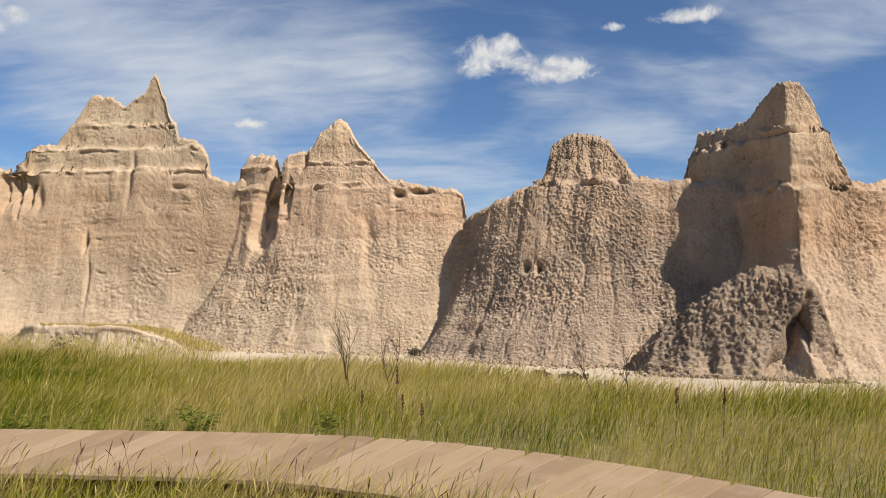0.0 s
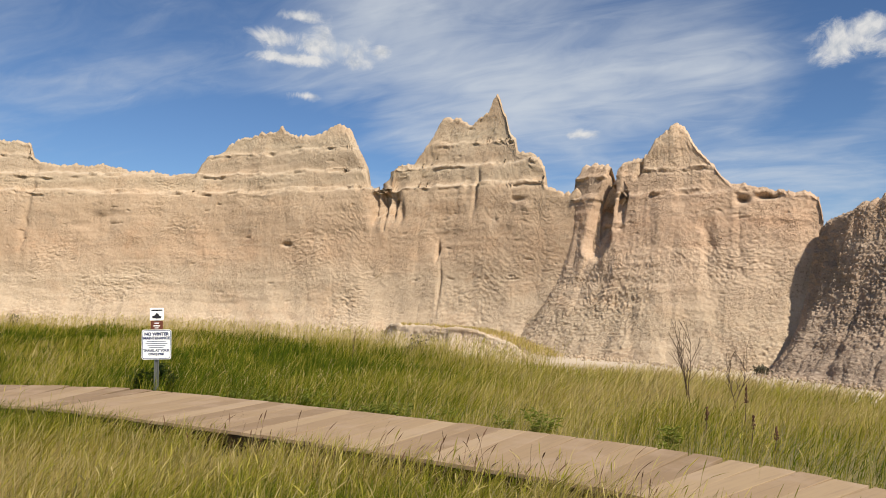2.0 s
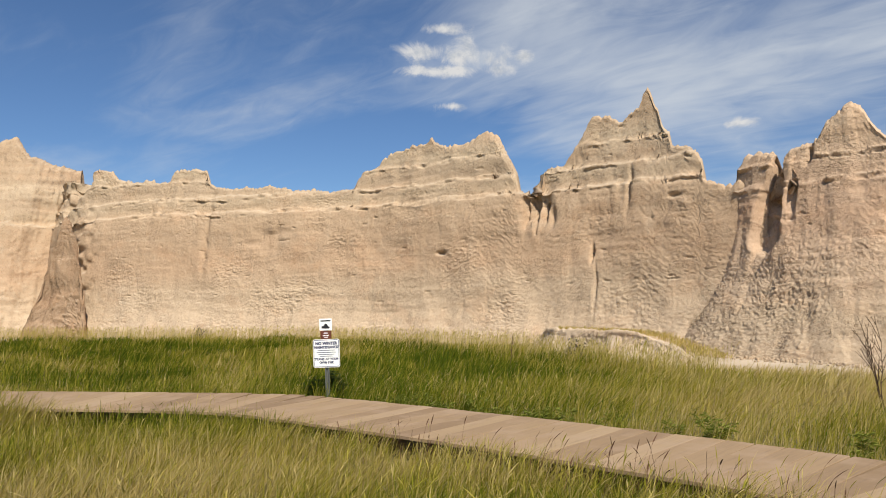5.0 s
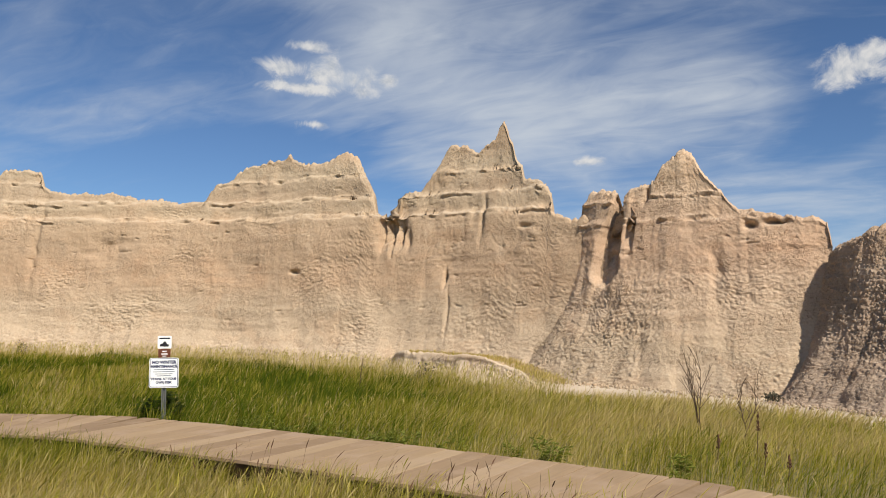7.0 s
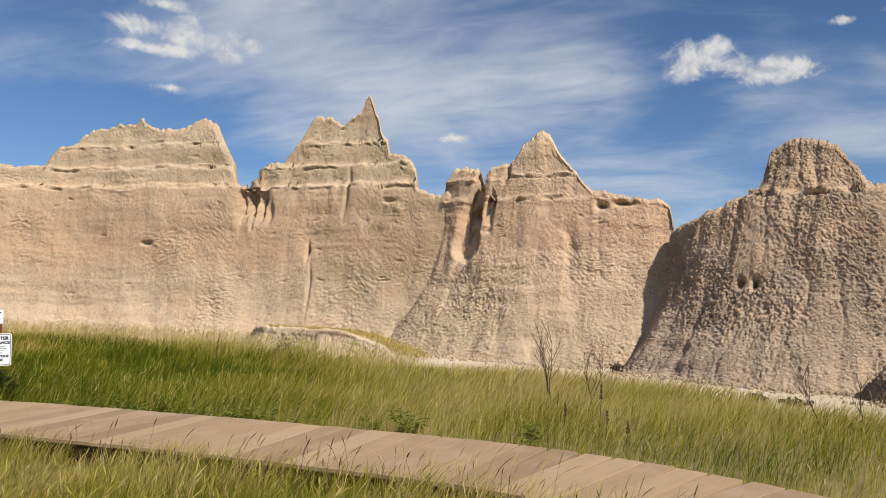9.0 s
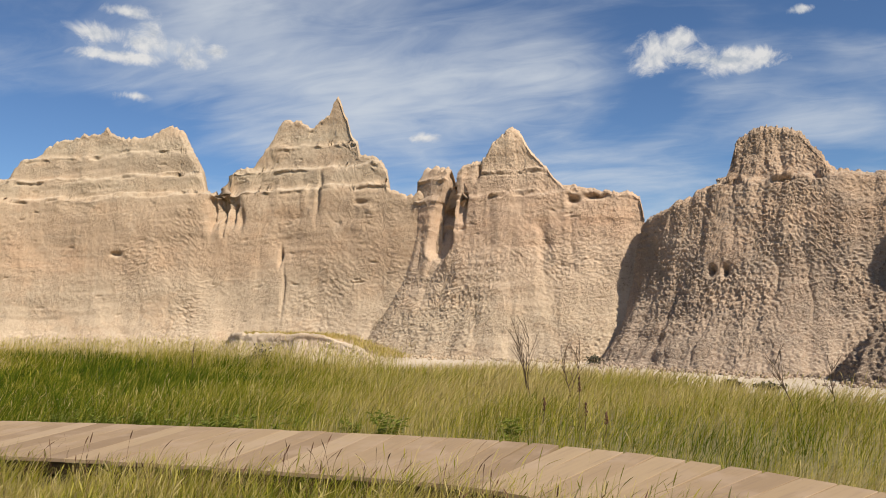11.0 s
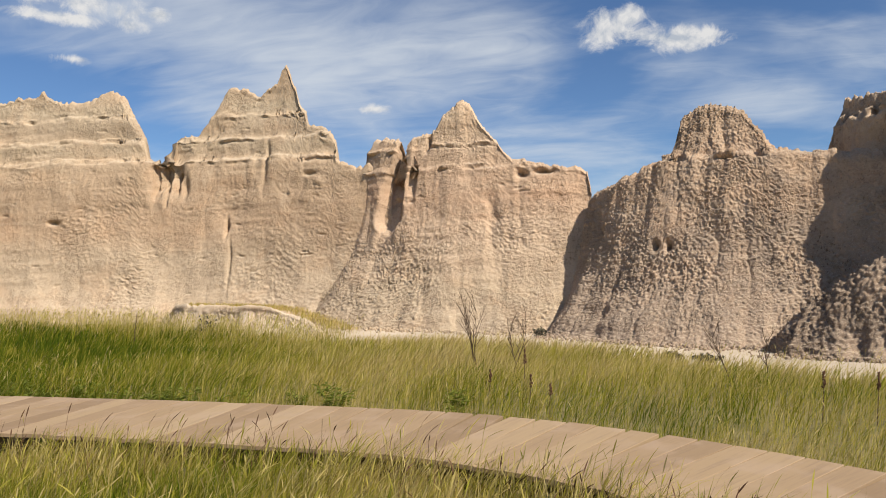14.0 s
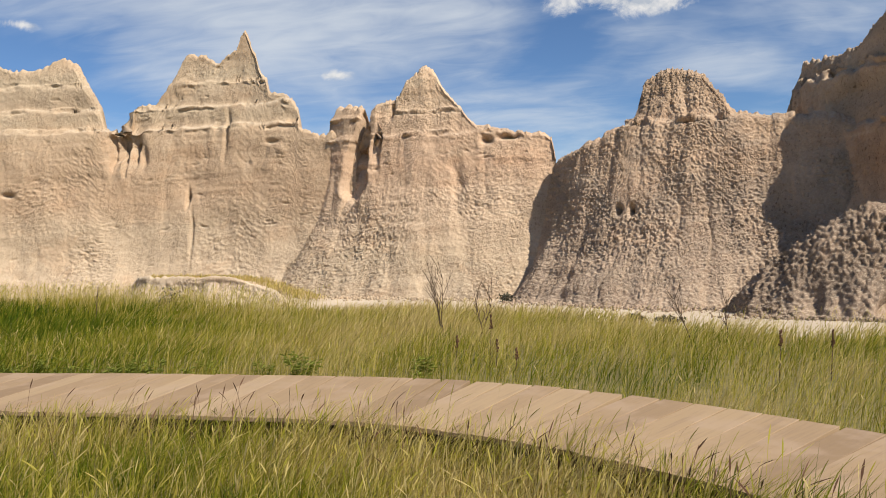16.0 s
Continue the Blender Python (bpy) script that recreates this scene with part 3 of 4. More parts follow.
    for height, depth in plan["ledges"]:
        h = level - height - BASE_Z
        broken = np.clip(0.30 + 1.9 * fbm(a * 2.3, 0 * z, height + 0 * z, 4, 25), 0, 1.3)
        h = h + 0.10 * fbm(a * 1.6, 0 * z, height + 0 * z, 3, 27)
        strata = strata + relief.get("lip", 0.0) * broken * (np.exp(-(((h + 0.03) / 0.04) ** 2)) - 0.9 * np.exp(-(((h + 0.14) / 0.06) ** 2)))
    # rain rills: narrow, branching cuts that run down the face
    rate = relief.get("rill_rate", 2.2)
    wander = 0.35 * fbm(a * 0.9, 0 * z, z * 0.9, 3, 52)
    cut = np.clip(1 - np.abs(fbm((a + wander) * rate, 0 * z, z * 0.30, 2, 53)) * 4.0, 0, 1) + 0.5 * np.clip(1 - np.abs(vnoise((a + wander) * rate * 2.6, 0 * z, z * 0.55, 54)) * 3.0, 0, 1)
    rills = -relief.get("rills", 0.0) * cut * np.clip(0.5 + 1.6 * fbm(x * 0.5, y * 0.5, z * 0.35, 2, 56), 0.05, 1.3)
    # broken blocks: each stands a little in or out of the face
    size, flat = relief["clod"], relief.get("flat", 1.2)
    bent = [0.35 * fbm(x * 3, y * 3, z * 3, 3, seed) for seed in (1, 2, 4)]
    d1, own = worley(x / size + bent[0], y / size + bent[1], z / (size * flat) + bent[2], 31)
    d2, own2 = worley(x / size * 2.2, y / size * 2.2, z / (size * flat) * 2.0, 37)
    patch = np.clip(relief.get("patch_base", 0.62) + relief.get("patchy", 1.3) * fbm(x * 0.45, y * 0.45, z * 0.6, 3, 51), relief.get("patch_least", 0.08), 1.7)
    if "clod_top" in relief:
        patch = patch * np.clip(1.25 - (z - BASE_Z) / relief["clod_top"], relief.get("clod_least", 0.15), 1)
    clods = relief["clod_depth"] * patch * (1.2 * (own - 0.45) + (0.2 + 0.4 * own) * (0.5 - d1) + 0.6 * (own2 - 0.5))
    c = relief.get("crumb_rate", 1.0)
    crumbs = relief.get("crumbs", 0.0) * patch * (1.3 * np.abs(fbm(x * 10.5 * c, y * 10.5 * c, z * 8.0 * c, 2, 63)) + 0.7 * np.abs(vnoise(x * 15, y * 15, z * 11, 65)) - 0.6)
    grain = 0.012 * vnoise(x * 14, y * 14, z * 10, 61) + crumbs
    pits, chosen = worley(x / 0.42 + 0.8 * fbm(x * 3, y * 3, z * 3, 2, 78), y / 0.42, z / 0.15 + 0.9 * fbm(x * 1.2, y * 1.2, z * 2, 3, 79), 77)
    pits = -relief.get("pits", 0.0) * (chosen > 0.955) * np.clip(0.42 - pits, 0, 0.2) / 0.2
    fade = np.clip((high - z) / 0.3, 0.55, 1)
    p = p + n * ((swell + flute + strata + rills) * fade + clods + grain + dent + pits)[..., None]
    # the back falls away behind the crest
    edge = p[-1]
    out = [p]
    for f, drop in ((0.05, 0.03), (0.15, 0.12), (0.35, 0.30), (0.65, 0.60), (1.0, 1.0)):
        q = edge.copy()
        q[:, :2] += way * thick * f
        q[:, 2] = edge[:, 2] - (edge[:, 2] - BASE_Z + 1.0) * drop + 0.05 * vnoise(edge[:, 0] * 2, edge[:, 1] * 2, 9 * f, 71)
        out.append(q[None])
    p = np.concatenate(out)
    ob = mesh_object(name, p.reshape(-1, 3), grid_faces(*p.shape[:2]), mat, smooth=False)
    return tagged(ob, label, "rock formation", kind="structure")


def cliff(name, key, rock_key, label, cell, thick, **relief):
    return formation(name, PLANS[key], CRESTS[key], ROCK[rock_key], label, cell, thick, relief, dents=DENTS.get(key, ()))


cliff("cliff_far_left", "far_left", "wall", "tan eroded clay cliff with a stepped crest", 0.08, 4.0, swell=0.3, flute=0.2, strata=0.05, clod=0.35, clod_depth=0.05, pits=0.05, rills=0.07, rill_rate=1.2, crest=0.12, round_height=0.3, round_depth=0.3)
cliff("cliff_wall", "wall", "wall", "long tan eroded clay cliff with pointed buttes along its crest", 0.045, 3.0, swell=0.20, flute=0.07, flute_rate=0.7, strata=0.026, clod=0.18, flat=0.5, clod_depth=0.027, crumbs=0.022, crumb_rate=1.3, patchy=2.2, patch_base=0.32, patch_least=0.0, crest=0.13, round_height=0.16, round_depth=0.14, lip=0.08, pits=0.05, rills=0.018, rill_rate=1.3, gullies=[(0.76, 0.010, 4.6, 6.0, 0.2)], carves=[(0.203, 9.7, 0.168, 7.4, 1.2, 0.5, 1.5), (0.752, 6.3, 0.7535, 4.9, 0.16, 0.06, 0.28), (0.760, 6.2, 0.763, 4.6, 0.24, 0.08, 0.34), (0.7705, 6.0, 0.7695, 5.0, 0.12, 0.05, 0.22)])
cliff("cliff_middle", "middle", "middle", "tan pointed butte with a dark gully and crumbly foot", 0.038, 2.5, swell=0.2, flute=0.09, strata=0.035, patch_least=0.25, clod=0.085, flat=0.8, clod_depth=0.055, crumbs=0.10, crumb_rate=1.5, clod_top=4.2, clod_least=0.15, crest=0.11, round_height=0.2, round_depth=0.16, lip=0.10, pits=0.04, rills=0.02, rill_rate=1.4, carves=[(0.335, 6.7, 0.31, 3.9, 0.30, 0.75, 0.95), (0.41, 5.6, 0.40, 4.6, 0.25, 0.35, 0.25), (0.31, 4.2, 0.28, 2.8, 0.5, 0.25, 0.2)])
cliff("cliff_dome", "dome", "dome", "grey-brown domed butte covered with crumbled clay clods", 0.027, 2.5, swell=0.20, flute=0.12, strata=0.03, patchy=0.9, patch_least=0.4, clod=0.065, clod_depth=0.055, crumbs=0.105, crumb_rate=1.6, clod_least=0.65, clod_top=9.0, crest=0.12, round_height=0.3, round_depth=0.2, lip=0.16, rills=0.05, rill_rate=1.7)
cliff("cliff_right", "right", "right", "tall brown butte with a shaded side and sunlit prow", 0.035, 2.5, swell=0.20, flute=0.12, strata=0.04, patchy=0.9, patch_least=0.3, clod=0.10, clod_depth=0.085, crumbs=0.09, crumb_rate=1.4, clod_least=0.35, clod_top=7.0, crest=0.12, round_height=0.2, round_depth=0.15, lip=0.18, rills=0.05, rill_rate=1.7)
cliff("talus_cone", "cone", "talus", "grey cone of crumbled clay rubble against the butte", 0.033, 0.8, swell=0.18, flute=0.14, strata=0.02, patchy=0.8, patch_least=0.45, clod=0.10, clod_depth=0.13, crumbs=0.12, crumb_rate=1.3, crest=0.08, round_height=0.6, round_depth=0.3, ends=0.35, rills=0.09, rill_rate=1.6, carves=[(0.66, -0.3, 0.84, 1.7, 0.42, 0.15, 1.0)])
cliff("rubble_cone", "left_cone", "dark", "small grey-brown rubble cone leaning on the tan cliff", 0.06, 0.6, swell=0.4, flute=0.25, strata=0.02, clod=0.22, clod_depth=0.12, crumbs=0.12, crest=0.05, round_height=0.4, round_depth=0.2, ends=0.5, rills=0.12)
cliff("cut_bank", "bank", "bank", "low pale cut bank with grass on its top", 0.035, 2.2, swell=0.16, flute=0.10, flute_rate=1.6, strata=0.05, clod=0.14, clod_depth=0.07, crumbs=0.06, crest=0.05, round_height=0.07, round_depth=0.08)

# ---------------------------------------------------------------- ground
def axis(parts):
    return np.unique(np.concatenate([np.arange(a, b, s) for a, b, s in parts] + [np.array([parts[-1][1]])]))


gx = axis([(-2600, -300, 230), (-300, -70, 23), (-70, 34, 0.4), (34, 300, 19), (300, 2600, 230)])
gy = axis([(-2600, -300, 230), (-300, -12, 24), (-12, 36, 0.4), (36, 300, 22), (300, 2600, 230)])
X, Y = np.meshgrid(gx, gy)


def foot_line_y(x):
    """Where the grass ends before the cliffs."""
    return np.interp(x, [-60, -46, -36, -28, -17, -13, -8.5, -4.2, -1.3, 1, 2.3, 3.4, 4.6, 6, 8, 12, 24], [6, 18.0, 22.5, 26.5, 25.8, 23.9, 21.8, 22.0, 20.6, 17.6, 16.0, 14.7, 13.9, 14.0, 14.2, 13.6, 11.0])


ground = mesh_object("ground", np.stack([X, Y, ground_z(X, Y)], -1).reshape(-1, 3), grid_faces(*X.shape), SOIL, smooth=True)
tagged(ground, "pale dry silty soil with thatch below the grass", "ground", kind="structure")
turf = ground.data.attributes.new("turf", "FLOAT", "POINT")
turf.data.foreach_set("value", np.clip((foot_line_y(X) - Y) / 0.8 + 0.6, 0, 1).ravel().astype(np.float32))

# ---------------------------------------------------------------- boardwalk
WALK_Z, WALK_W = 0.30, 1.88
WALK = [(-17.0, 3.3), (-13.0, 5.55), (-10.4, 7.0), (-9.2, 7.48), (-8.0, 7.56), (-5.0, 7.58), (-2.6, 7.47), (-1.2, 7.27), (0.1, 6.75), (1.4, 5.85), (2.8, 4.6), (4.0, 3.0), (4.8, 1.2)]


def walk_line(step):
    p = np.array(WALK)
    t = np.linspace(0, 1, len(p))
    f = np.linspace(0, 1, 1200)
    q = np.stack([np.interp(f, t, p[:, c]) for c in (0, 1)], 1)
    k = np.exp(-0.5 * (np.arange(-60, 61) / 22) ** 2)
    q = np.stack([np.convolve(np.r_[2 * q[0, c] - q[60:0:-1, c], q[:, c], 2 * q[-1, c] - q[-2:-62:-1, c]], k / k.sum(), "valid") for c in (0, 1)], 1)
    run = np.r_[0, np.cumsum(np.linalg.norm(np.diff(q, axis=0), axis=1))]
    s = np.arange(step / 2, run[-1], step)
    return np.stack([np.interp(s, run, q[:, c]) for c in (0, 1)], 1)


def make_boardwalk():
    walkway = tagged(new("boardwalk"), "weathered reddish-brown plank boardwalk curving through tall grass", "boardwalk")
    pitch = 0.286
    line = walk_line(pitch)
    turn = np.gradient(line, axis=0)
    rng = np.random.default_rng(4)
    bm = bmesh.new()
    add_box(bm, Matrix.Identity(4), (WALK_W, pitch + 0.006, 0.04), 0.004)
    board = bpy.data.meshes.new("plank")
    bm.to_mesh(board)
    bm.free()
    board.materials.append(WOOD)
    for c, t in zip(line, turn):
        ob = new("plank", board)
        ob.parent = walkway
        a = math.degrees(math.atan2(t[1], t[0])) + 90
        ob.matrix_basis = pose(c[0] + rng.normal(0, 0.004), c[1] + rng.normal(0, 0.006), WALK_Z - 0.02 + rng.normal(0, 0.0015), rng.normal(0, 0.12), rng.normal(0, 0.12), a + rng.normal(0, 0.25))
        ob.scale.y = 0.972
    unit = turn / np.linalg.norm(turn, axis=1)[:, None]
    side = np.stack([unit[:, 1], -unit[:, 0]], 1)
    for off in (-0.78, 0.0, 0.78):
        c = line + side * off
        w, h = 0.045, 0.14
        top = WALK_Z - 0.042
        ring = [np.c_[c + side * s * w, np.full(len(c), top - d)] for s, d in ((-1, 0), (1, 0), (1, h), (-1, h))]
        v = np.stack(ring, 1)
        i = np.arange(len(c) * 4).reshape(-1, 4)
        f = np.concatenate([np.stack([i[:-1, k], i[:-1, (k + 1) % 4], i[1:, (k + 1) % 4], i[1:, k]], -1) for k in range(4)] + [i[:1], i[-1:, ::-1]])
        mesh_object("stringer", v.reshape(-1, 3), f, DARK_WOOD, walkway)
    for c, s in zip(line[3::6], side[3::6]):
        for off in (-0.78, 0.78):
            bm = bmesh.new()
            add_box(bm, Matrix.Translation((*(c + s * off * 0.96), 0.03)), (0.09, 0.09, 0.26), 0.006)
            part("post", bm, DARK_WOOD, walkway)


make_boardwalk()

# ---------------------------------------------------------------- grass
def walk_distance(x, y):
    line = walk_line(0.4)
    return np.sqrt(((np.stack([x, y], -1)[:, None, :] - line[None]) ** 2).sum(-1)).min(1)


def dryness(x, y, rng):
    n = 0.56 + 0.55 * fbm(x * 0.30, y * 0.42, 0 * x, 3, 81) + 0.34 * fbm(x * 1.3, y * 1.3, 0 * x, 2, 83)
    green = np.exp(-(((x + 10.5) / 5.0) ** 2) - ((y - 14.0) / 4.5) ** 2) + 0.2 * np.exp(-(((x - 1.5) / 3.0) ** 2) - ((y - 9.5) / 1.2) ** 2)
    gold = np.exp(-(((x + 3.5) / 4.6) ** 2) - ((y - 20.5) / 4.6) ** 2)
    return n - 0.27 * green + 0.42 * gold + 0.08 * np.clip((x + 6) / 3, 0, 1) * (y > 7) + 0.22 * np.clip((y - 10) / 5, 0, 1) * np.clip((x + 6) / 3, 0, 1) - 0.34 * np.clip((6.2 - y) / 2, 0, 1) * np.clip((x + 0.5) / 1.5, 0, 1) + rng.normal(0, 0.15, x.shape) + 0.38 * (rng.uniform(0, 1, x.shape) < 0.04 + 0.14 * np.clip((x + 6) / 4, 0, 1) * (y > 7)) + 0.07 * np.clip((7.0 - y) / 2, 0, 1) * np.clip(-x / 2, 0, 1) - 0.19 * np.clip((-7 - x) / 3, 0, 1) * (y > 8.2)


def blades(name, x, y, tall, wide, dry, lean, rng, label, base=None):
    """Grass blades, each a bent strip that narrows to its tip."""
    n = len(x)
    z = ground_z(x, y) if base is None else base
    gust = 0.5 + 0.5 * fbm(x * 0.6, y * 0.6, 0 * x, 2, 87)
    a = rng.uniform(0, 2 * math.pi, n)
    bend = np.abs(rng.normal(lean, 0.16, n)) + 0.35 * (rng.uniform(0, 1, n) < 0.18)
    bx, by = np.cos(a) * bend + 0.16 + 0.45 * gust, np.sin(a) * bend * 0.8 + 0.10 * gust
    f = rng.uniform(0, math.pi, n)
    fx, fy = np.cos(f) * wide * 0.5, np.sin(f) * wide * 0.5
    v = np.empty((n, 7, 3), np.float32)
    sag = np.clip(np.hypot(bx, by), 0, 1.2)
    for i, (s, w) in enumerate(((0.0, 0.8), (0.42, 1.0), (0.76, 0.7))):
        cx, cy = x + bx * tall * s**1.8, y + by * tall * s**1.8
        cz = z - 0.03 * (i == 0) + tall * (s - 0.30 * sag * s**2.5)
        v[:, 2 * i] = np.stack([cx - fx * w, cy - fy * w, cz], -1)
        v[:, 2 * i + 1] = np.stack([cx + fx * w, cy + fy * w, cz], -1)
    v[:, 6] = np.stack([x + bx * tall, y + by * tall, z + tall * (1 - 0.34 * sag)], -1)
    i = np.arange(n, dtype=np.int32)[:, None] * 7
    tris = np.concatenate([i + [0, 1, 3], i + [0, 3, 2], i + [2, 3, 5], i + [2, 5, 4], i + [4, 5, 6]], 1).reshape(-1, 3)
    ob = mesh_object(name, v.reshape(-1, 3), tris, GRASS)
    at = ob.data.attributes.new("dry", "FLOAT", "POINT")
    at.data.foreach_set("value", np.repeat(dry, 7).astype(np.float32))
    return tagged(ob, label, "grass", kind="stuff")


def make_grass():
    rng = np.random.default_rng(11)
    # before the boardwalk
    n = 300000
    ang, r = np.radians(rng.uniform(-80, 36, n)), np.sqrt(rng.uniform(2.6**2, 17**2, n))
    x, y = r * np.sin(ang), r * np.cos(ang)
    near = (walk_distance(x, y) > WALK_W / 2 - 0.02)
    line = np.array(WALK)
    yw = np.interp(x, line[:, 0], line[:, 1])
    inside = near & (y < yw) & (x < 3.6) & ((r < 8.5) | (x < -6))
    x, y = x[inside], y[inside]
    clump = 0.5 + 0.5 * fbm(x * 1.3, y * 1.3, 0 * x, 3, 91)
    edge = np.clip(1.6 - walk_distance(x, y), 0, 0.6) / 0.6
    tall = (0.20 + 0.32 * clump + 0.07 * edge + 0.16 * edge * (x > -2.2) + 0.46 * np.clip((-10.6 - x) / 1.4, 0, 1)) * rng.uniform(0.55, 1.15, len(x))
    blades("grass_near", x, y, tall, rng.uniform(0.0035, 0.010, len(x)), dryness(x, y, rng) + 0.06, 0.30, rng, "tall yellow-green prairie grass with dry seed stems")
    # round about and behind the camera
    n = 60000
    ang, r = rng.uniform(0, 2 * math.pi, n), np.sqrt(rng.uniform(0.9**2, 9.0**2, n))
    x, y = r * np.sin(ang), r * np.cos(ang)
    rest = (walk_distance(x, y) > WALK_W / 2) & ((r < 2.6) | (y < 0.15 * np.abs(x)) & (np.degrees(np.abs(ang - math.pi)) < 101) | (ang < 2.2) & (ang > 0.6) & (walk_distance(x, y) > WALK_W / 2) & (y < 3.0))
    x, y = x[rest], y[rest]
    blades("grass_behind", x, y, rng.uniform(0.15, 0.40, len(x)), rng.uniform(0.004, 0.008, len(x)), dryness(x, y, rng), 0.30, rng, "yellow-green prairie grass round the standpoint")
    # between boardwalk and cliffs
    n = 480000
    ang, r = np.radians(rng.uniform(-75, 40, n)), np.sqrt(rng.uniform(5.5**2, 46**2, n))
    keep = rng.uniform(0, 1, n) < np.clip(13.0 / r, 0.25, 1)
    ang, r = ang[keep], r[keep]
    x, y = r * np.sin(ang), r * np.cos(ang)
    yw = np.interp(x, line[:, 0], line[:, 1])
    edge = foot_line_y(x) + 0.7 * fbm(x * 0.8, y * 0.8, 0 * x, 2, 95)
    ok = ((y > yw) | (x > 3.6)) & (y < edge)
    x, y = x[ok], y[ok]
    far = walk_distance(x, y) > WALK_W / 2 + 0.02
    x, y = x[far], y[far]
    r = np.hypot(x, y)
    clump = 0.5 + 0.5 * fbm(x * 0.7, y * 0.7, 0 * x, 3, 93)
    tall = (0.26 + 0.44 * clump) * rng.uniform(0.5, 1.2, len(x)) * (1 - 0.22 * np.clip((x + 3) / 3, 0, 1))
    blades("grass_field", x, y, tall, rng.uniform(0.5, 1.0, len(x)) * np.clip(r * 0.0010, 0.008, 0.035), dryness(x, y, rng), 0.25, rng, "tall green and straw-coloured prairie grass below the cliffs")
    # grass on the cut bank
    u = rng.uniform(0.05, 0.62, 3600)
    foot, top = rounded(PLANS["bank"]["foot"], u, 14), rounded(PLANS["bank"]["top"], u, 14)
    back = rng.uniform(0.35, 2.3, len(u))
    way = (top - foot) / np.linalg.norm(top - foot, axis=1)[:, None]
    q = top + way * back[:, None]
    crest = np.array(CRESTS["bank"])
    z = np.interp(u, crest[:, 0], crest[:, 1]) - 0.12 * back
    blades("grass_on_bank", q[:, 0], q[:, 1], rng.uniform(0.08, 0.22, len(u)), rng.uniform(0.01, 0.025, len(u)), rng.normal(0.98, 0.08, len(u)), 0.3, rng, "short straw-coloured grass on the cut bank", base=z)
    # tall straw stems with seed heads
    n = 5200
    ang, r = np.radians(rng.uniform(-78, 34, n)), np.sqrt(rng.uniform(3.2**2, 15**2, n))
    x, y = r * np.sin(ang), r * np.cos(ang)
    ok = (walk_distance(x, y) > WALK_W / 2 + 0.04) & ((r < 8.0) | (y > np.interp(x, line[:, 0], line[:, 1]) + 0.9) | (x < -8)) & (y < foot_line_y(x))
    seed_stems("grass_seed_stems", x[ok], y[ok], rng)
    # taller stems close to the path's near side
    n = 2400
    ang, r = np.radians(rng.uniform(-60, 38, n)), np.sqrt(rng.uniform(3.0**2, 6.4**2, n))
    x, y = r * np.sin(ang), r * np.cos(ang)
    ok = (walk_distance(x, y) > WALK_W / 2 + 0.02) & (y < np.interp(x, line[:, 0], line[:, 1]))
    seed_stems("near_seed_stems", x[ok], y[ok], rng, 1.0, 0.20)
    n = 1500
    ang, r = np.radians(rng.uniform(-60, 38, n)), np.sqrt(rng.uniform(3.4**2, 9.0**2, n))
    x, y = r * np.sin(ang), r * np.cos(ang)
    off = walk_distance(x, y)
    ok = (off > WALK_W / 2 + 0.02) & (off < WALK_W / 2 + 0.9) & (y < np.interp(x, line[:, 0], line[:, 1]))
    seed_stems("brown_seed_stems", x[ok], y[ok], rng, 1.3, 0.1, SEED, "dark brown grass stems with seed heads beside the boardwalk")
    # wispy stems along the far edge of the field
    n = 11000
    x = rng.uniform(-46, -7, n)
    y = foot_line_y(x) - np.abs(rng.normal(0, 1.6, n)) + 0.3
    seed_stems("far_seed_stems", x, y, rng, 2.2, 0.45)


def seed_stems(name, x, y, rng, stout=1.0, extra=0.0, mat=None, label="pale straw grass stems with nodding seed heads"):
    """Thin stalks that carry a narrow, nodding seed head."""
    n = len(x)
    z = ground_z(x, y)
    tall = rng.uniform(0.42, 0.78, n) + extra * rng.uniform(0, 1, n)
    a, bend = rng.uniform(0, 2 * math.pi, n), np.abs(rng.normal(0.22, 0.14, n))
    bx, by = np.cos(a) * bend + 0.12, np.sin(a) * bend
    f = rng.uniform(0, math.pi, n)
    wide = rng.uniform(0.0022, 0.0035, n) * stout
    head = rng.uniform(0.006, 0.012, n) * (0.5 + 0.5 * stout)
    steps = [(0.0, 1.0, 0), (0.45, 0.9, 0), (0.80, 0.8, 0), (0.86, 1.0, 1), (0.93, 0.9, 1), (1.0, 0.1, 1)]
    v = np.empty((n, 12, 3), np.float32)
    for i, (s, w, kind) in enumerate(steps):
        half = w * (head if kind else wide) * 0.5
        cx, cy, cz = x + bx * tall * s * s, y + by * tall * s * s, z - 0.02 + tall * (s - 0.12 * s**3 * (1 + 2 * bend))
        v[:, 2 * i] = np.stack([cx - np.cos(f) * half, cy - np.sin(f) * half, cz], -1)
        v[:, 2 * i + 1] = np.stack([cx + np.cos(f) * half, cy + np.sin(f) * half, cz], -1)
    i = np.arange(n, dtype=np.int32)[:, None] * 12
    quads = np.concatenate([i + [2 * j, 2 * j + 1, 2 * j + 3, 2 * j + 2] for j in range(5)], 1).reshape(-1, 4)
    ob = mesh_object(name, v.reshape(-1, 3), quads, mat or GRASS)
    at = ob.data.attributes.new("dry", "FLOAT", "POINT")
    at.data.foreach_set("value", np.repeat(rng.uniform(0.62, 1.05, n), 12).astype(np.float32))
    return tagged(ob, label, "grass", kind="stuff")


make_grass()

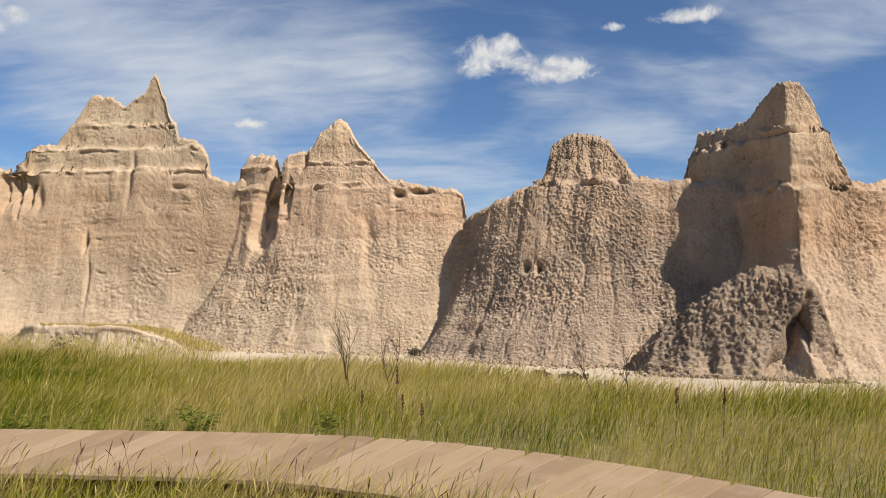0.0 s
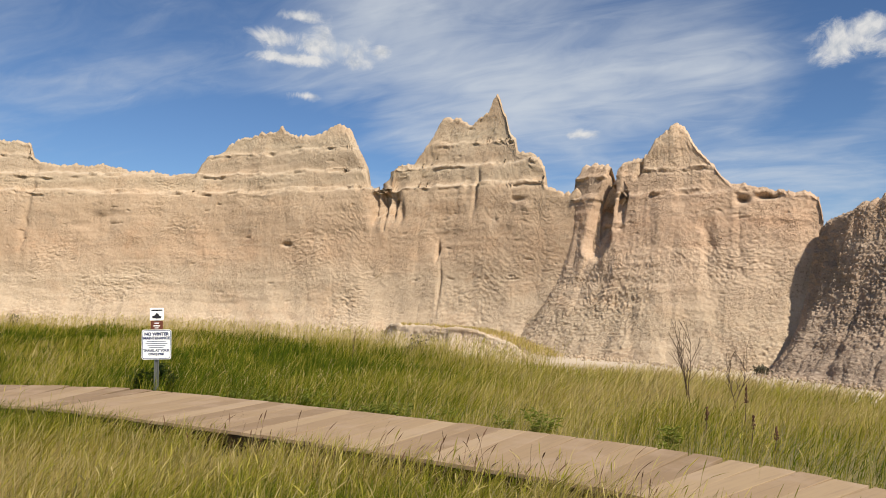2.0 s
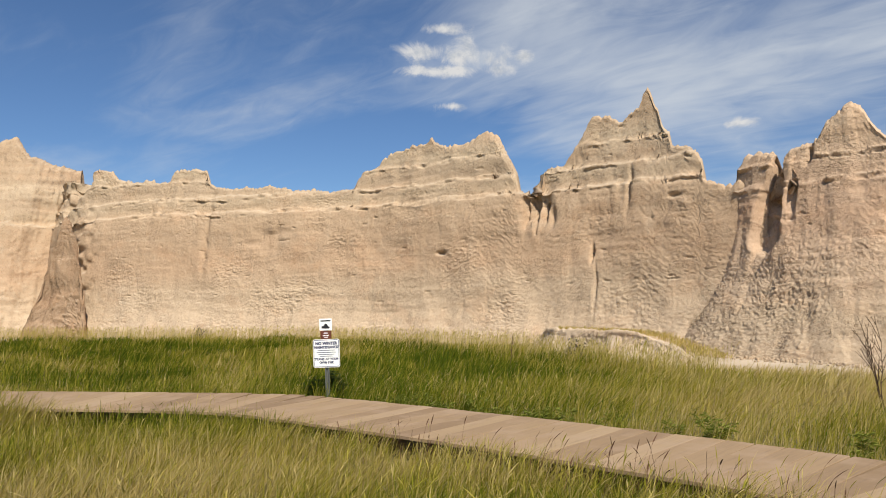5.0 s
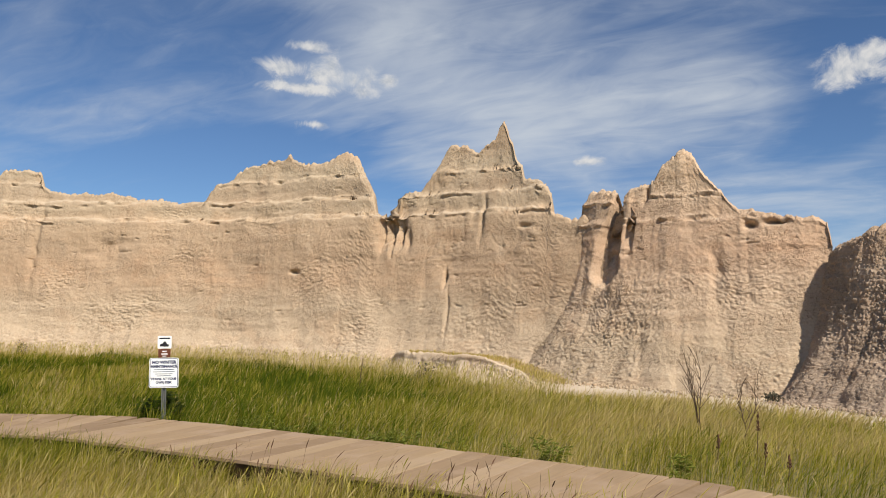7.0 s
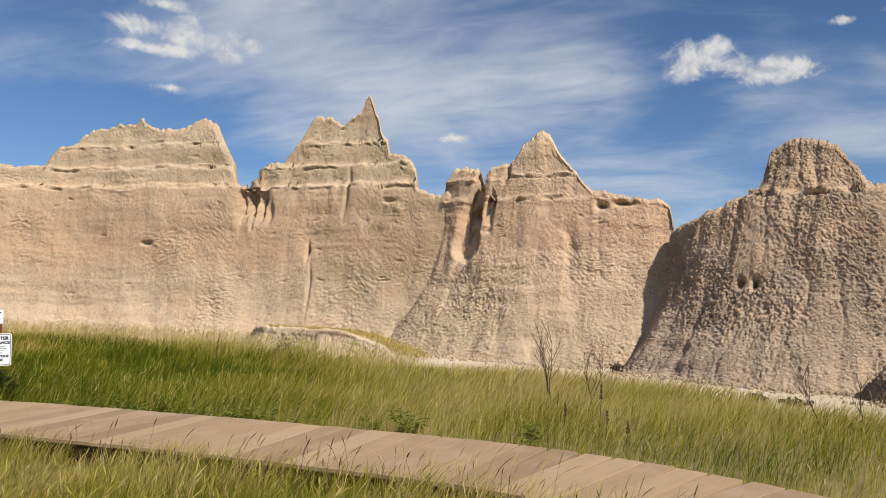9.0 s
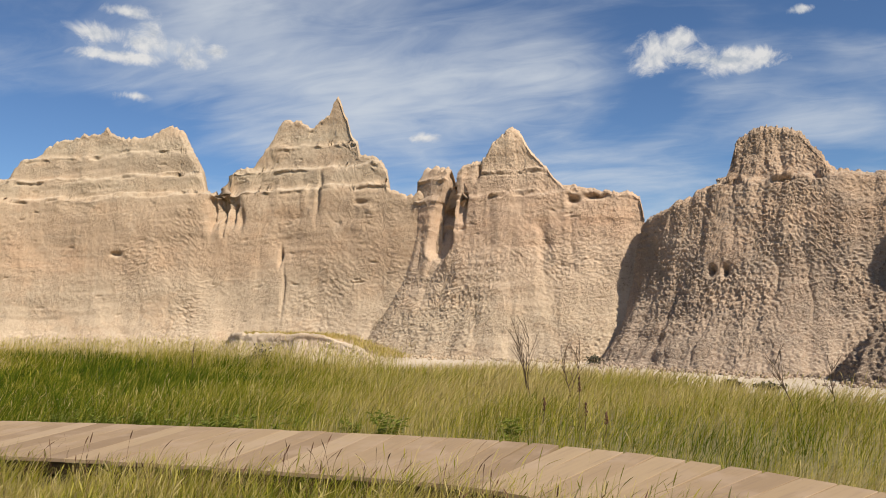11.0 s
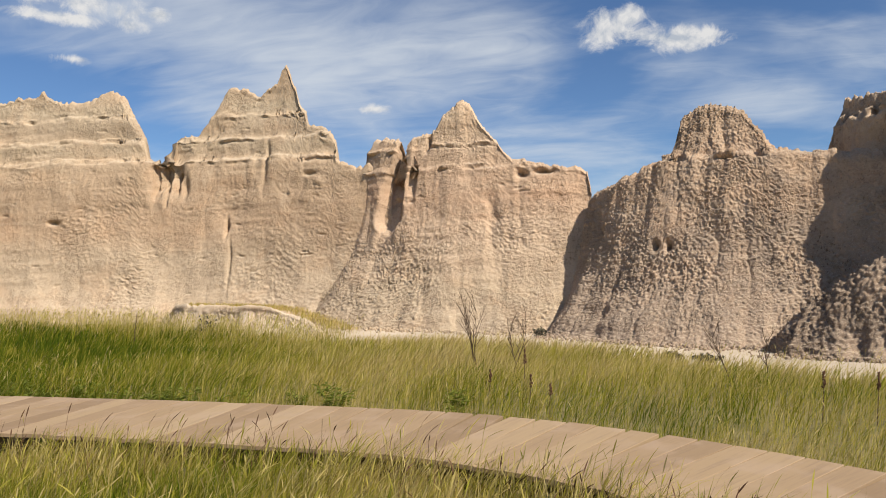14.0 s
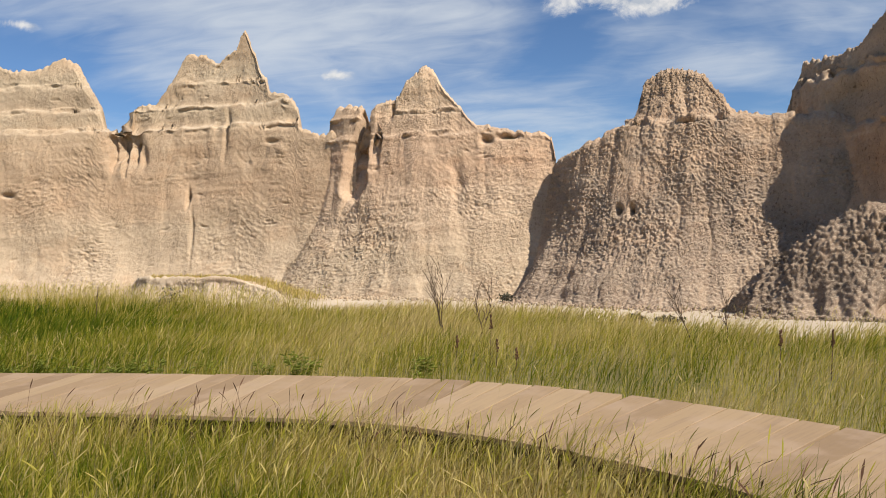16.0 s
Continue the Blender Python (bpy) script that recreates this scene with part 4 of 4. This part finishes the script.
# ---------------------------------------------------------------- notice on its post
def rounded_plate(w, h, t, r):
    """A flat plate with rounded corners, standing in the x-z plane and facing -y."""
    bm = bmesh.new()
    ring = []
    for cx, cz, a0 in ((w / 2 - r, h / 2 - r, 0), (-w / 2 + r, h / 2 - r, 90), (-w / 2 + r, -h / 2 + r, 180), (w / 2 - r, -h / 2 + r, 270)):
        for i in range(6):
            a = radians(a0 + 18 * i)
            ring.append((cx + r * math.cos(a), cz + r * math.sin(a)))
    front = [bm.verts.new((x, -t / 2, z)) for x, z in ring]
    back = [bm.verts.new((x, t / 2, z)) for x, z in ring]
    bm.faces.new(front)
    bm.faces.new(back[::-1])
    for i in range(len(ring)):
        j = (i + 1) % len(ring)
        bm.faces.new((front[j], front[i], back[i], back[j]))
    bmesh.ops.recalc_face_normals(bm, faces=bm.faces)
    return bm


def lettering(text, size, x, z, y, parent, mat, bold=0.0):
    curve = bpy.data.curves.new("text", "FONT")
    curve.body, curve.size, curve.align_x, curve.align_y, curve.offset = text, size, "CENTER", "CENTER", bold
    tmp = bpy.data.objects.new("text", curve)
    scene.collection.objects.link(tmp)
    bpy.context.view_layer.update()
    me = bpy.data.meshes.new_from_object(tmp.evaluated_get(bpy.context.evaluated_depsgraph_get()))
    bpy.data.objects.remove(tmp)
    me.materials.clear()
    me.materials.append(mat)
    ob = new("lettering", me)
    ob.parent = parent
    ob.matrix_basis = pose(x, y, z, 90, 0, 0)
    return ob


def bar(name, w, h, x, z, y, parent, mat):
    bm = bmesh.new()
    add_box(bm, Matrix.Translation((x, y, z)), (w, 0.001, h))
    return part(name, bm, mat, parent)


def make_sign():
    sign = tagged(new("trail_sign"), "white winter maintenance notice under two small plates on a steel post", "sign")
    sign.matrix_basis = pose(-9.62, 9.02, 0.0, 0, -1.5, 34)
    bm = bmesh.new()
    for dx, dy, sx, sy in ((0, 0.014, 0.045, 0.004), (-0.021, 0, 0.004, 0.028), (0.021, 0, 0.004, 0.028), (-0.03, -0.012, 0.016, 0.004), (0.03, -0.012, 0.016, 0.004)):
        add_box(bm, Matrix.Translation((dx, dy + 0.03, 0.60)), (sx, sy, 1.78))
    part("post", bm, STEEL, sign, "galvanised steel channel post")
    big = part("notice_plate", rounded_plate(0.455, 0.475, 0.004, 0.035), WHITE, sign)
    big.location = (0, 0, 0.915)
    rim = rounded_plate(0.435, 0.455, 0.0012, 0.03)
    cut = rounded_plate(0.417, 0.437, 0.0016, 0.024)
    border = part("border", rim, BLUE, big)
    border.location = (0, -0.0032, 0)
    inner = part("face", cut, WHITE, big)
    inner.location = (0, -0.0044, 0)
    y = -0.0068
    lettering("NO WINTER", 0.066, 0, 0.165, y, big, BLUE, 0.0042)
    lettering("MAINTENANCE", 0.058, 0, 0.100, y, big, BLUE, 0.0038)
    for w, z in ((0.30, 0.050), (0.33, 0.016), (0.27, -0.018), (0.22, -0.048)):
        bar("text_bar", w, 0.010, 0, z, y, big, BLUE)
    lettering("TRAVEL AT YOUR", 0.050, 0, -0.098, y, big, BLUE, 0.0030)
    lettering("OWN RISK", 0.050, 0, -0.155, y, big, BLUE, 0.0030)
    small = part("upper_plate", rounded_plate(0.215, 0.20, 0.004, 0.012), WHITE, sign)
    small.location = (0, 0, 1.40)
    bar("text_bar", 0.17, 0.022, 0, 0.062, -0.0034, small, BLACK)
    bm = bmesh.new()
    outline = [(-0.07, -0.055), (0.06, -0.06), (0.075, -0.03), (0.04, -0.02), (0.02, 0.02), (-0.01, 0.025), (-0.03, -0.01), (-0.07, -0.02)]
    front = [bm.verts.new((x, -0.0042, z - 0.01)) for x, z in outline]
    back = [bm.verts.new((x, -0.0022, z - 0.01)) for x, z in outline]
    bm.faces.new(front)
    bm.faces.new(back[::-1])
    for i in range(len(outline)):
        j = (i + 1) % len(outline)
        bm.faces.new((front[i], back[i], back[j], front[j]))
    bmesh.ops.recalc_face_normals(bm, faces=bm.faces)
    part("pictogram", bm, BLACK, small)
    brown = part("lower_plate", rounded_plate(0.19, 0.135, 0.004, 0.01), BROWN, sign, "dark brown plate with pale marks")
    brown.location = (0, 0, 1.225)
    bar("text_bar", 0.07, 0.018, 0, 0.03, -0.0034, brown, WHITE)
    bar("text_bar", 0.10, 0.018, 0, -0.012, -0.0034, brown, WHITE)
    bar("text_bar", 0.06, 0.012, 0, -0.045, -0.0034, brown, WHITE)
    for z in (0.74, 1.09, 1.33, 1.47):
        bm = bmesh.new()
        bmesh.ops.create_cone(bm, cap_ends=True, segments=8, radius1=0.008, radius2=0.006, depth=0.008, matrix=pose(0, -0.009, z, 90, 0, 0))
        part("bolt", bm, STEEL, sign)


make_sign()


# ---------------------------------------------------------------- dead weeds in the grass
def tube(bm, a, b, r0, r1, sides=5):
    a, b = Vector(a), Vector(b)
    m = Matrix.Translation((a + b) / 2) @ (b - a).to_track_quat("Z", "Y").to_matrix().to_4x4()
    bmesh.ops.create_cone(bm, cap_ends=True, segments=sides, radius1=r0, radius2=r1, depth=(b - a).length, matrix=m)


def branched_weed(x, y, tall, seed, stems=1, spread=0.5):
    """A dead forb: a thin crooked stalk that forks into fine twigs."""
    rng = random.Random(seed)
    weed = tagged(new("dead_weed"), "tall dead forb with bare forked brown twigs", "weed", "dead weeds in the grass")
    weed.location = (x, y, float(ground_z(np.array([x]), np.array([y]))[0]))
    for s in range(stems):
        bm = bmesh.new()
        p = Vector((rng.uniform(-0.15, 0.15) * (stems > 1), rng.uniform(-0.1, 0.1) * (stems > 1), 0))
        d = Vector((rng.uniform(-0.3, 0.36), rng.uniform(-0.2, 0.2), 1)).normalized()
        h = tall * rng.uniform(0.75, 1.0)
        n = 7
        for i in range(n):
            q = p + d * h / n
            tube(bm, p, q, 0.011 * (1 - 0.1 * i), 0.011 * (1 - 0.1 * (i + 1)))
            d = (d + Vector((rng.uniform(-0.16, 0.16), rng.uniform(-0.16, 0.16), 0))).normalized()
            p = q
            if i >= 2:
                for _ in range(2):
                    e = (d + Vector((rng.uniform(-1, 1), rng.uniform(-1, 1), 0.3)) * spread * 1.6).normalized()
                    l = h * rng.uniform(0.12, 0.32)
                    m = p + e * l
                    tw = bmesh.new()
                    tube(tw, p, m, 0.006, 0.004, 4)
                    for _ in range(2):
                        e2 = (e + Vector((rng.uniform(-1, 1), rng.uniform(-1, 1), 0.6)) * 0.5).normalized()
                        tube(tw, m, m + e2 * l * 0.6, 0.0042, 0.0026, 4)
                    part("twig", tw, STALK, weed)
        part("stalk", bm, STALK, weed)


def dock(x, y, tall, seed):
    """A curled dock: a stiff stalk with a dense rusty-brown seed spike."""
    rng = random.Random(seed)
    weed = tagged(new("dock_plant"), "dead dock stalk with a dense dark brown seed spike", "weed", "dock plants in the grass")
    weed.location = (x, y, float(ground_z(np.array([x]), np.array([y]))[0]))
    bm = bmesh.new()
    tube(bm, (0, 0, 0), (0.02, 0, tall * 0.6), 0.006, 0.005)
    tube(bm, (0.02, 0, tall * 0.6), (0.03, 0.01, tall), 0.005, 0.003)
    part("stalk", bm, STALK, weed)
    bm = bmesh.new()
    for i in range(45):
        s = rng.uniform(0.68, 1.0)
        a, r = rng.uniform(0, 6.28), rng.uniform(0.0, 0.022) * (1.25 - s) * 2.2
        bmesh.ops.create_icosphere(bm, subdivisions=1, radius=rng.uniform(0.006, 0.011), matrix=Matrix.Translation((0.025 + r * math.cos(a), r * math.sin(a), tall * s)) @ Matrix.Diagonal((1, 1, 1.5, 1)))
    part("seed_spike", bm, SEED, weed)


def leafy_weed(x, y, tall, wide, seed, label, mat, leaves=46):
    """A leafy forb: a few stems that carry long pointed leaves, bent in the middle."""
    rng = random.Random(seed)
    weed = tagged(new("leafy_weed"), label, "weed", "leafy weeds in the grass")
    weed.location = (x, y, float(ground_z(np.array([x]), np.array([y]))[0]))
    leaf = bmesh.new()
    for _ in range(5):
        bm = bmesh.new()
        a, r = rng.uniform(0, 6.28), rng.uniform(0.1, 0.5) * wide
        tip = Vector((r * math.cos(a), r * math.sin(a), tall * rng.uniform(0.7, 1.0)))
        tube(bm, (0, 0, -0.02), tip, 0.006, 0.003, 4)
        part("stem", bm, mat, weed)
        for _ in range(leaves // 5):
            p = tip * rng.uniform(0.3, 1.0)
            b = rng.uniform(0, 6.28)
            d = Vector((math.cos(b), math.sin(b), rng.uniform(0.1, 0.9))).normalized()
            side = d.cross(Vector((0, 0, 1))).normalized()
            l, w = rng.uniform(0.07, 0.15), rng.uniform(0.010, 0.02)
            mid, end = p + d * l * 0.5, p + d * l + Vector((0, 0, -0.3 * l))
            q = [leaf.verts.new(v) for v in (p, mid - side * w, end, mid + side * w)]
            leaf.faces.new((q[0], q[1], q[2]))
            leaf.faces.new((q[0], q[2], q[3]))
    part("leaves", leaf, mat, weed)


lr = random.Random(9)
for i in range(26):
    wx = lr.uniform(-8.6, -1.6)
    leafy_weed(wx, 8.75 + abs(lr.gauss(0, 0.5)), lr.uniform(0.24, 0.42), lr.uniform(0.4, 0.7), 100 + i, "bright green leafy weed with pointed leaves beside the boardwalk", FRESH, 80)
for wx, wy, h in ((-10.05, 9.3, 0.6), (-9.85, 9.5, 0.62), (-10.3, 9.65, 0.66), (-9.75, 9.3, 0.5), (-10.35, 9.3, 0.55)):
    leafy_weed(wx, wy, h, 0.45, int(wx * 100), "dark green leafy weed round the foot of the sign", FOREST, 120)
branched_weed(-2.05, 13.6, 1.15, 3, 3)
branched_weed(-1.45, 13.2, 0.95, 5, 2)
branched_weed(2.05, 12.6, 1.05, 8, 1)
branched_weed(2.65, 13.0, 0.85, 13, 1)
branched_weed(-13.2, 20.0, 1.0, 21, 1, 0.2)
for px, py, h, s in ((-1.02, 10.9, 0.72, 1), (-1.42, 10.2, 0.5, 2), (-0.86, 9.9, 0.5, 3), (2.62, 9.95, 0.62, 4), (3.2, 9.9, 0.62, 5), (-0.6, 9.7, 0.42, 6)):
    dock(px, py, h, s)


# ---------------------------------------------------------------- shrubs and rubble at the foot of the cliffs
SHRUBS = [(-1.75, 25.6, 0.5, 0.28, 1), (-12.4, 22.9, 0.7, 0.75, 2), (1.7, 18.3, 0.5, 0.16, 3), (2.4, 17.6, 0.6, 0.16, 4), (-34.5, 23.2, 0.7, 0.8, 5)]


def shrub(x, y, z, wide, tall, seed, count=220):
    """A low bush: short stems and a loose crown of small leaves with gaps."""
    rng = np.random.default_rng(seed)
    bush = tagged(new("shrub"), "low dark grey-green shrub on dry silty ground", "shrub", "shrubs below the cliffs")
    bush.location = (x, y, z)
    for i in range(7):
        bm = bmesh.new()
        a = rng.uniform(0, 6.28)
        tube(bm, (0, 0, -0.05), (wide * 0.4 * math.cos(a), wide * 0.4 * math.sin(a), tall * rng.uniform(0.5, 0.9)), 0.012, 0.005)
        part("stem", bm, STALK, bush)
    d = rng.normal(0, 1, (count, 3))
    d /= np.linalg.norm(d, axis=1)[:, None]
    r = rng.uniform(0.35, 1.0, (count, 1)) ** 0.6
    c = d * r * [wide / 2, wide / 2, tall / 2] * (1 + 0.25 * rng.normal(0, 1, (count, 1))) + [0, 0, tall / 2]
    c[:, 2] = np.maximum(c[:, 2], 0.02)
    t, b = rng.normal(0, 1, (2, count, 3))
    t /= np.linalg.norm(t, axis=1)[:, None]
    b = np.cross(t, b)
    b /= np.linalg.norm(b, axis=1)[:, None]
    size = rng.uniform(0.03, 0.065, (count, 1))
    v = np.stack([c - t * size, c + b * size * 0.45, c + t * size, c - b * size * 0.45], 1).reshape(-1, 3)
    mesh_object("crown", v, np.arange(count * 4).reshape(-1, 4), LEAF, bush)


def rubble(name, line, spread, count, seed, mat, label, small=0.025, large=0.11):
    """Loose clods fallen along a foot line."""
    rng = np.random.default_rng(seed)
    q = rounded(line, rng.uniform(0, 1, count), 12)
    x, y = q[:, 0] + rng.normal(0, spread, count), q[:, 1] - np.abs(rng.normal(0, spread * 1.6, count))
    z = ground_z(x, y)
    size = small + (large - small) * rng.uniform(0, 1, count) ** 4
    cube = np.array([[-1, -1, -1], [1, -1, -1], [1, 1, -1], [-1, 1, -1], [-0.7, -0.7, 1], [0.7, -0.7, 1], [0.7, 0.7, 1], [-0.7, 0.7, 1]]) * 0.5
    v = cube[None] * size[:, None, None] * rng.uniform(0.6, 1.3, (count, 8, 3))
    a = rng.uniform(0, 6.28, count)
    rx = v[..., 0] * np.cos(a)[:, None] - v[..., 1] * np.sin(a)[:, None]
    ry = v[..., 0] * np.sin(a)[:, None] + v[..., 1] * np.cos(a)[:, None]
    v = np.stack([rx + x[:, None], ry + y[:, None], v[..., 2] + (z + size * 0.3)[:, None]], -1)
    box = np.array([[0, 3, 2, 1], [4, 5, 6, 7], [0, 1, 5, 4], [1, 2, 6, 5], [2, 3, 7, 6], [3, 0, 4, 7]])
    faces = (np.arange(count)[:, None, None] * 8 + box[None]).reshape(-1, 4)
    tagged(mesh_object(name, v.reshape(-1, 3), faces, mat), label, "rubble", kind="stuff")


rubble("fallen_clods", PLANS["dome"]["foot"][1:5], 0.35, 1500, 5, ROCK["dome"], "small grey-brown clods fallen at the foot of the domed butte")
rubble("fallen_clods", PLANS["cone"]["foot"][1:5], 0.3, 1100, 6, ROCK["talus"], "small grey clods fallen below the rubble cone")
rubble("fallen_clods", PLANS["middle"]["foot"][1:5], 0.35, 1000, 7, ROCK["middle"], "small tan clods fallen at the foot of the pointed butte")
rubble("fallen_clods", PLANS["wall"]["foot"][1:], 0.35, 1400, 8, ROCK["wall"], "small tan clods fallen along the foot of the long cliff", 0.03, 0.14)
for sx, sy, w, t, seed in SHRUBS:
    shrub(sx, sy, float(ground_z(np.array([sx]), np.array([sy]))[0]), w, t, seed)
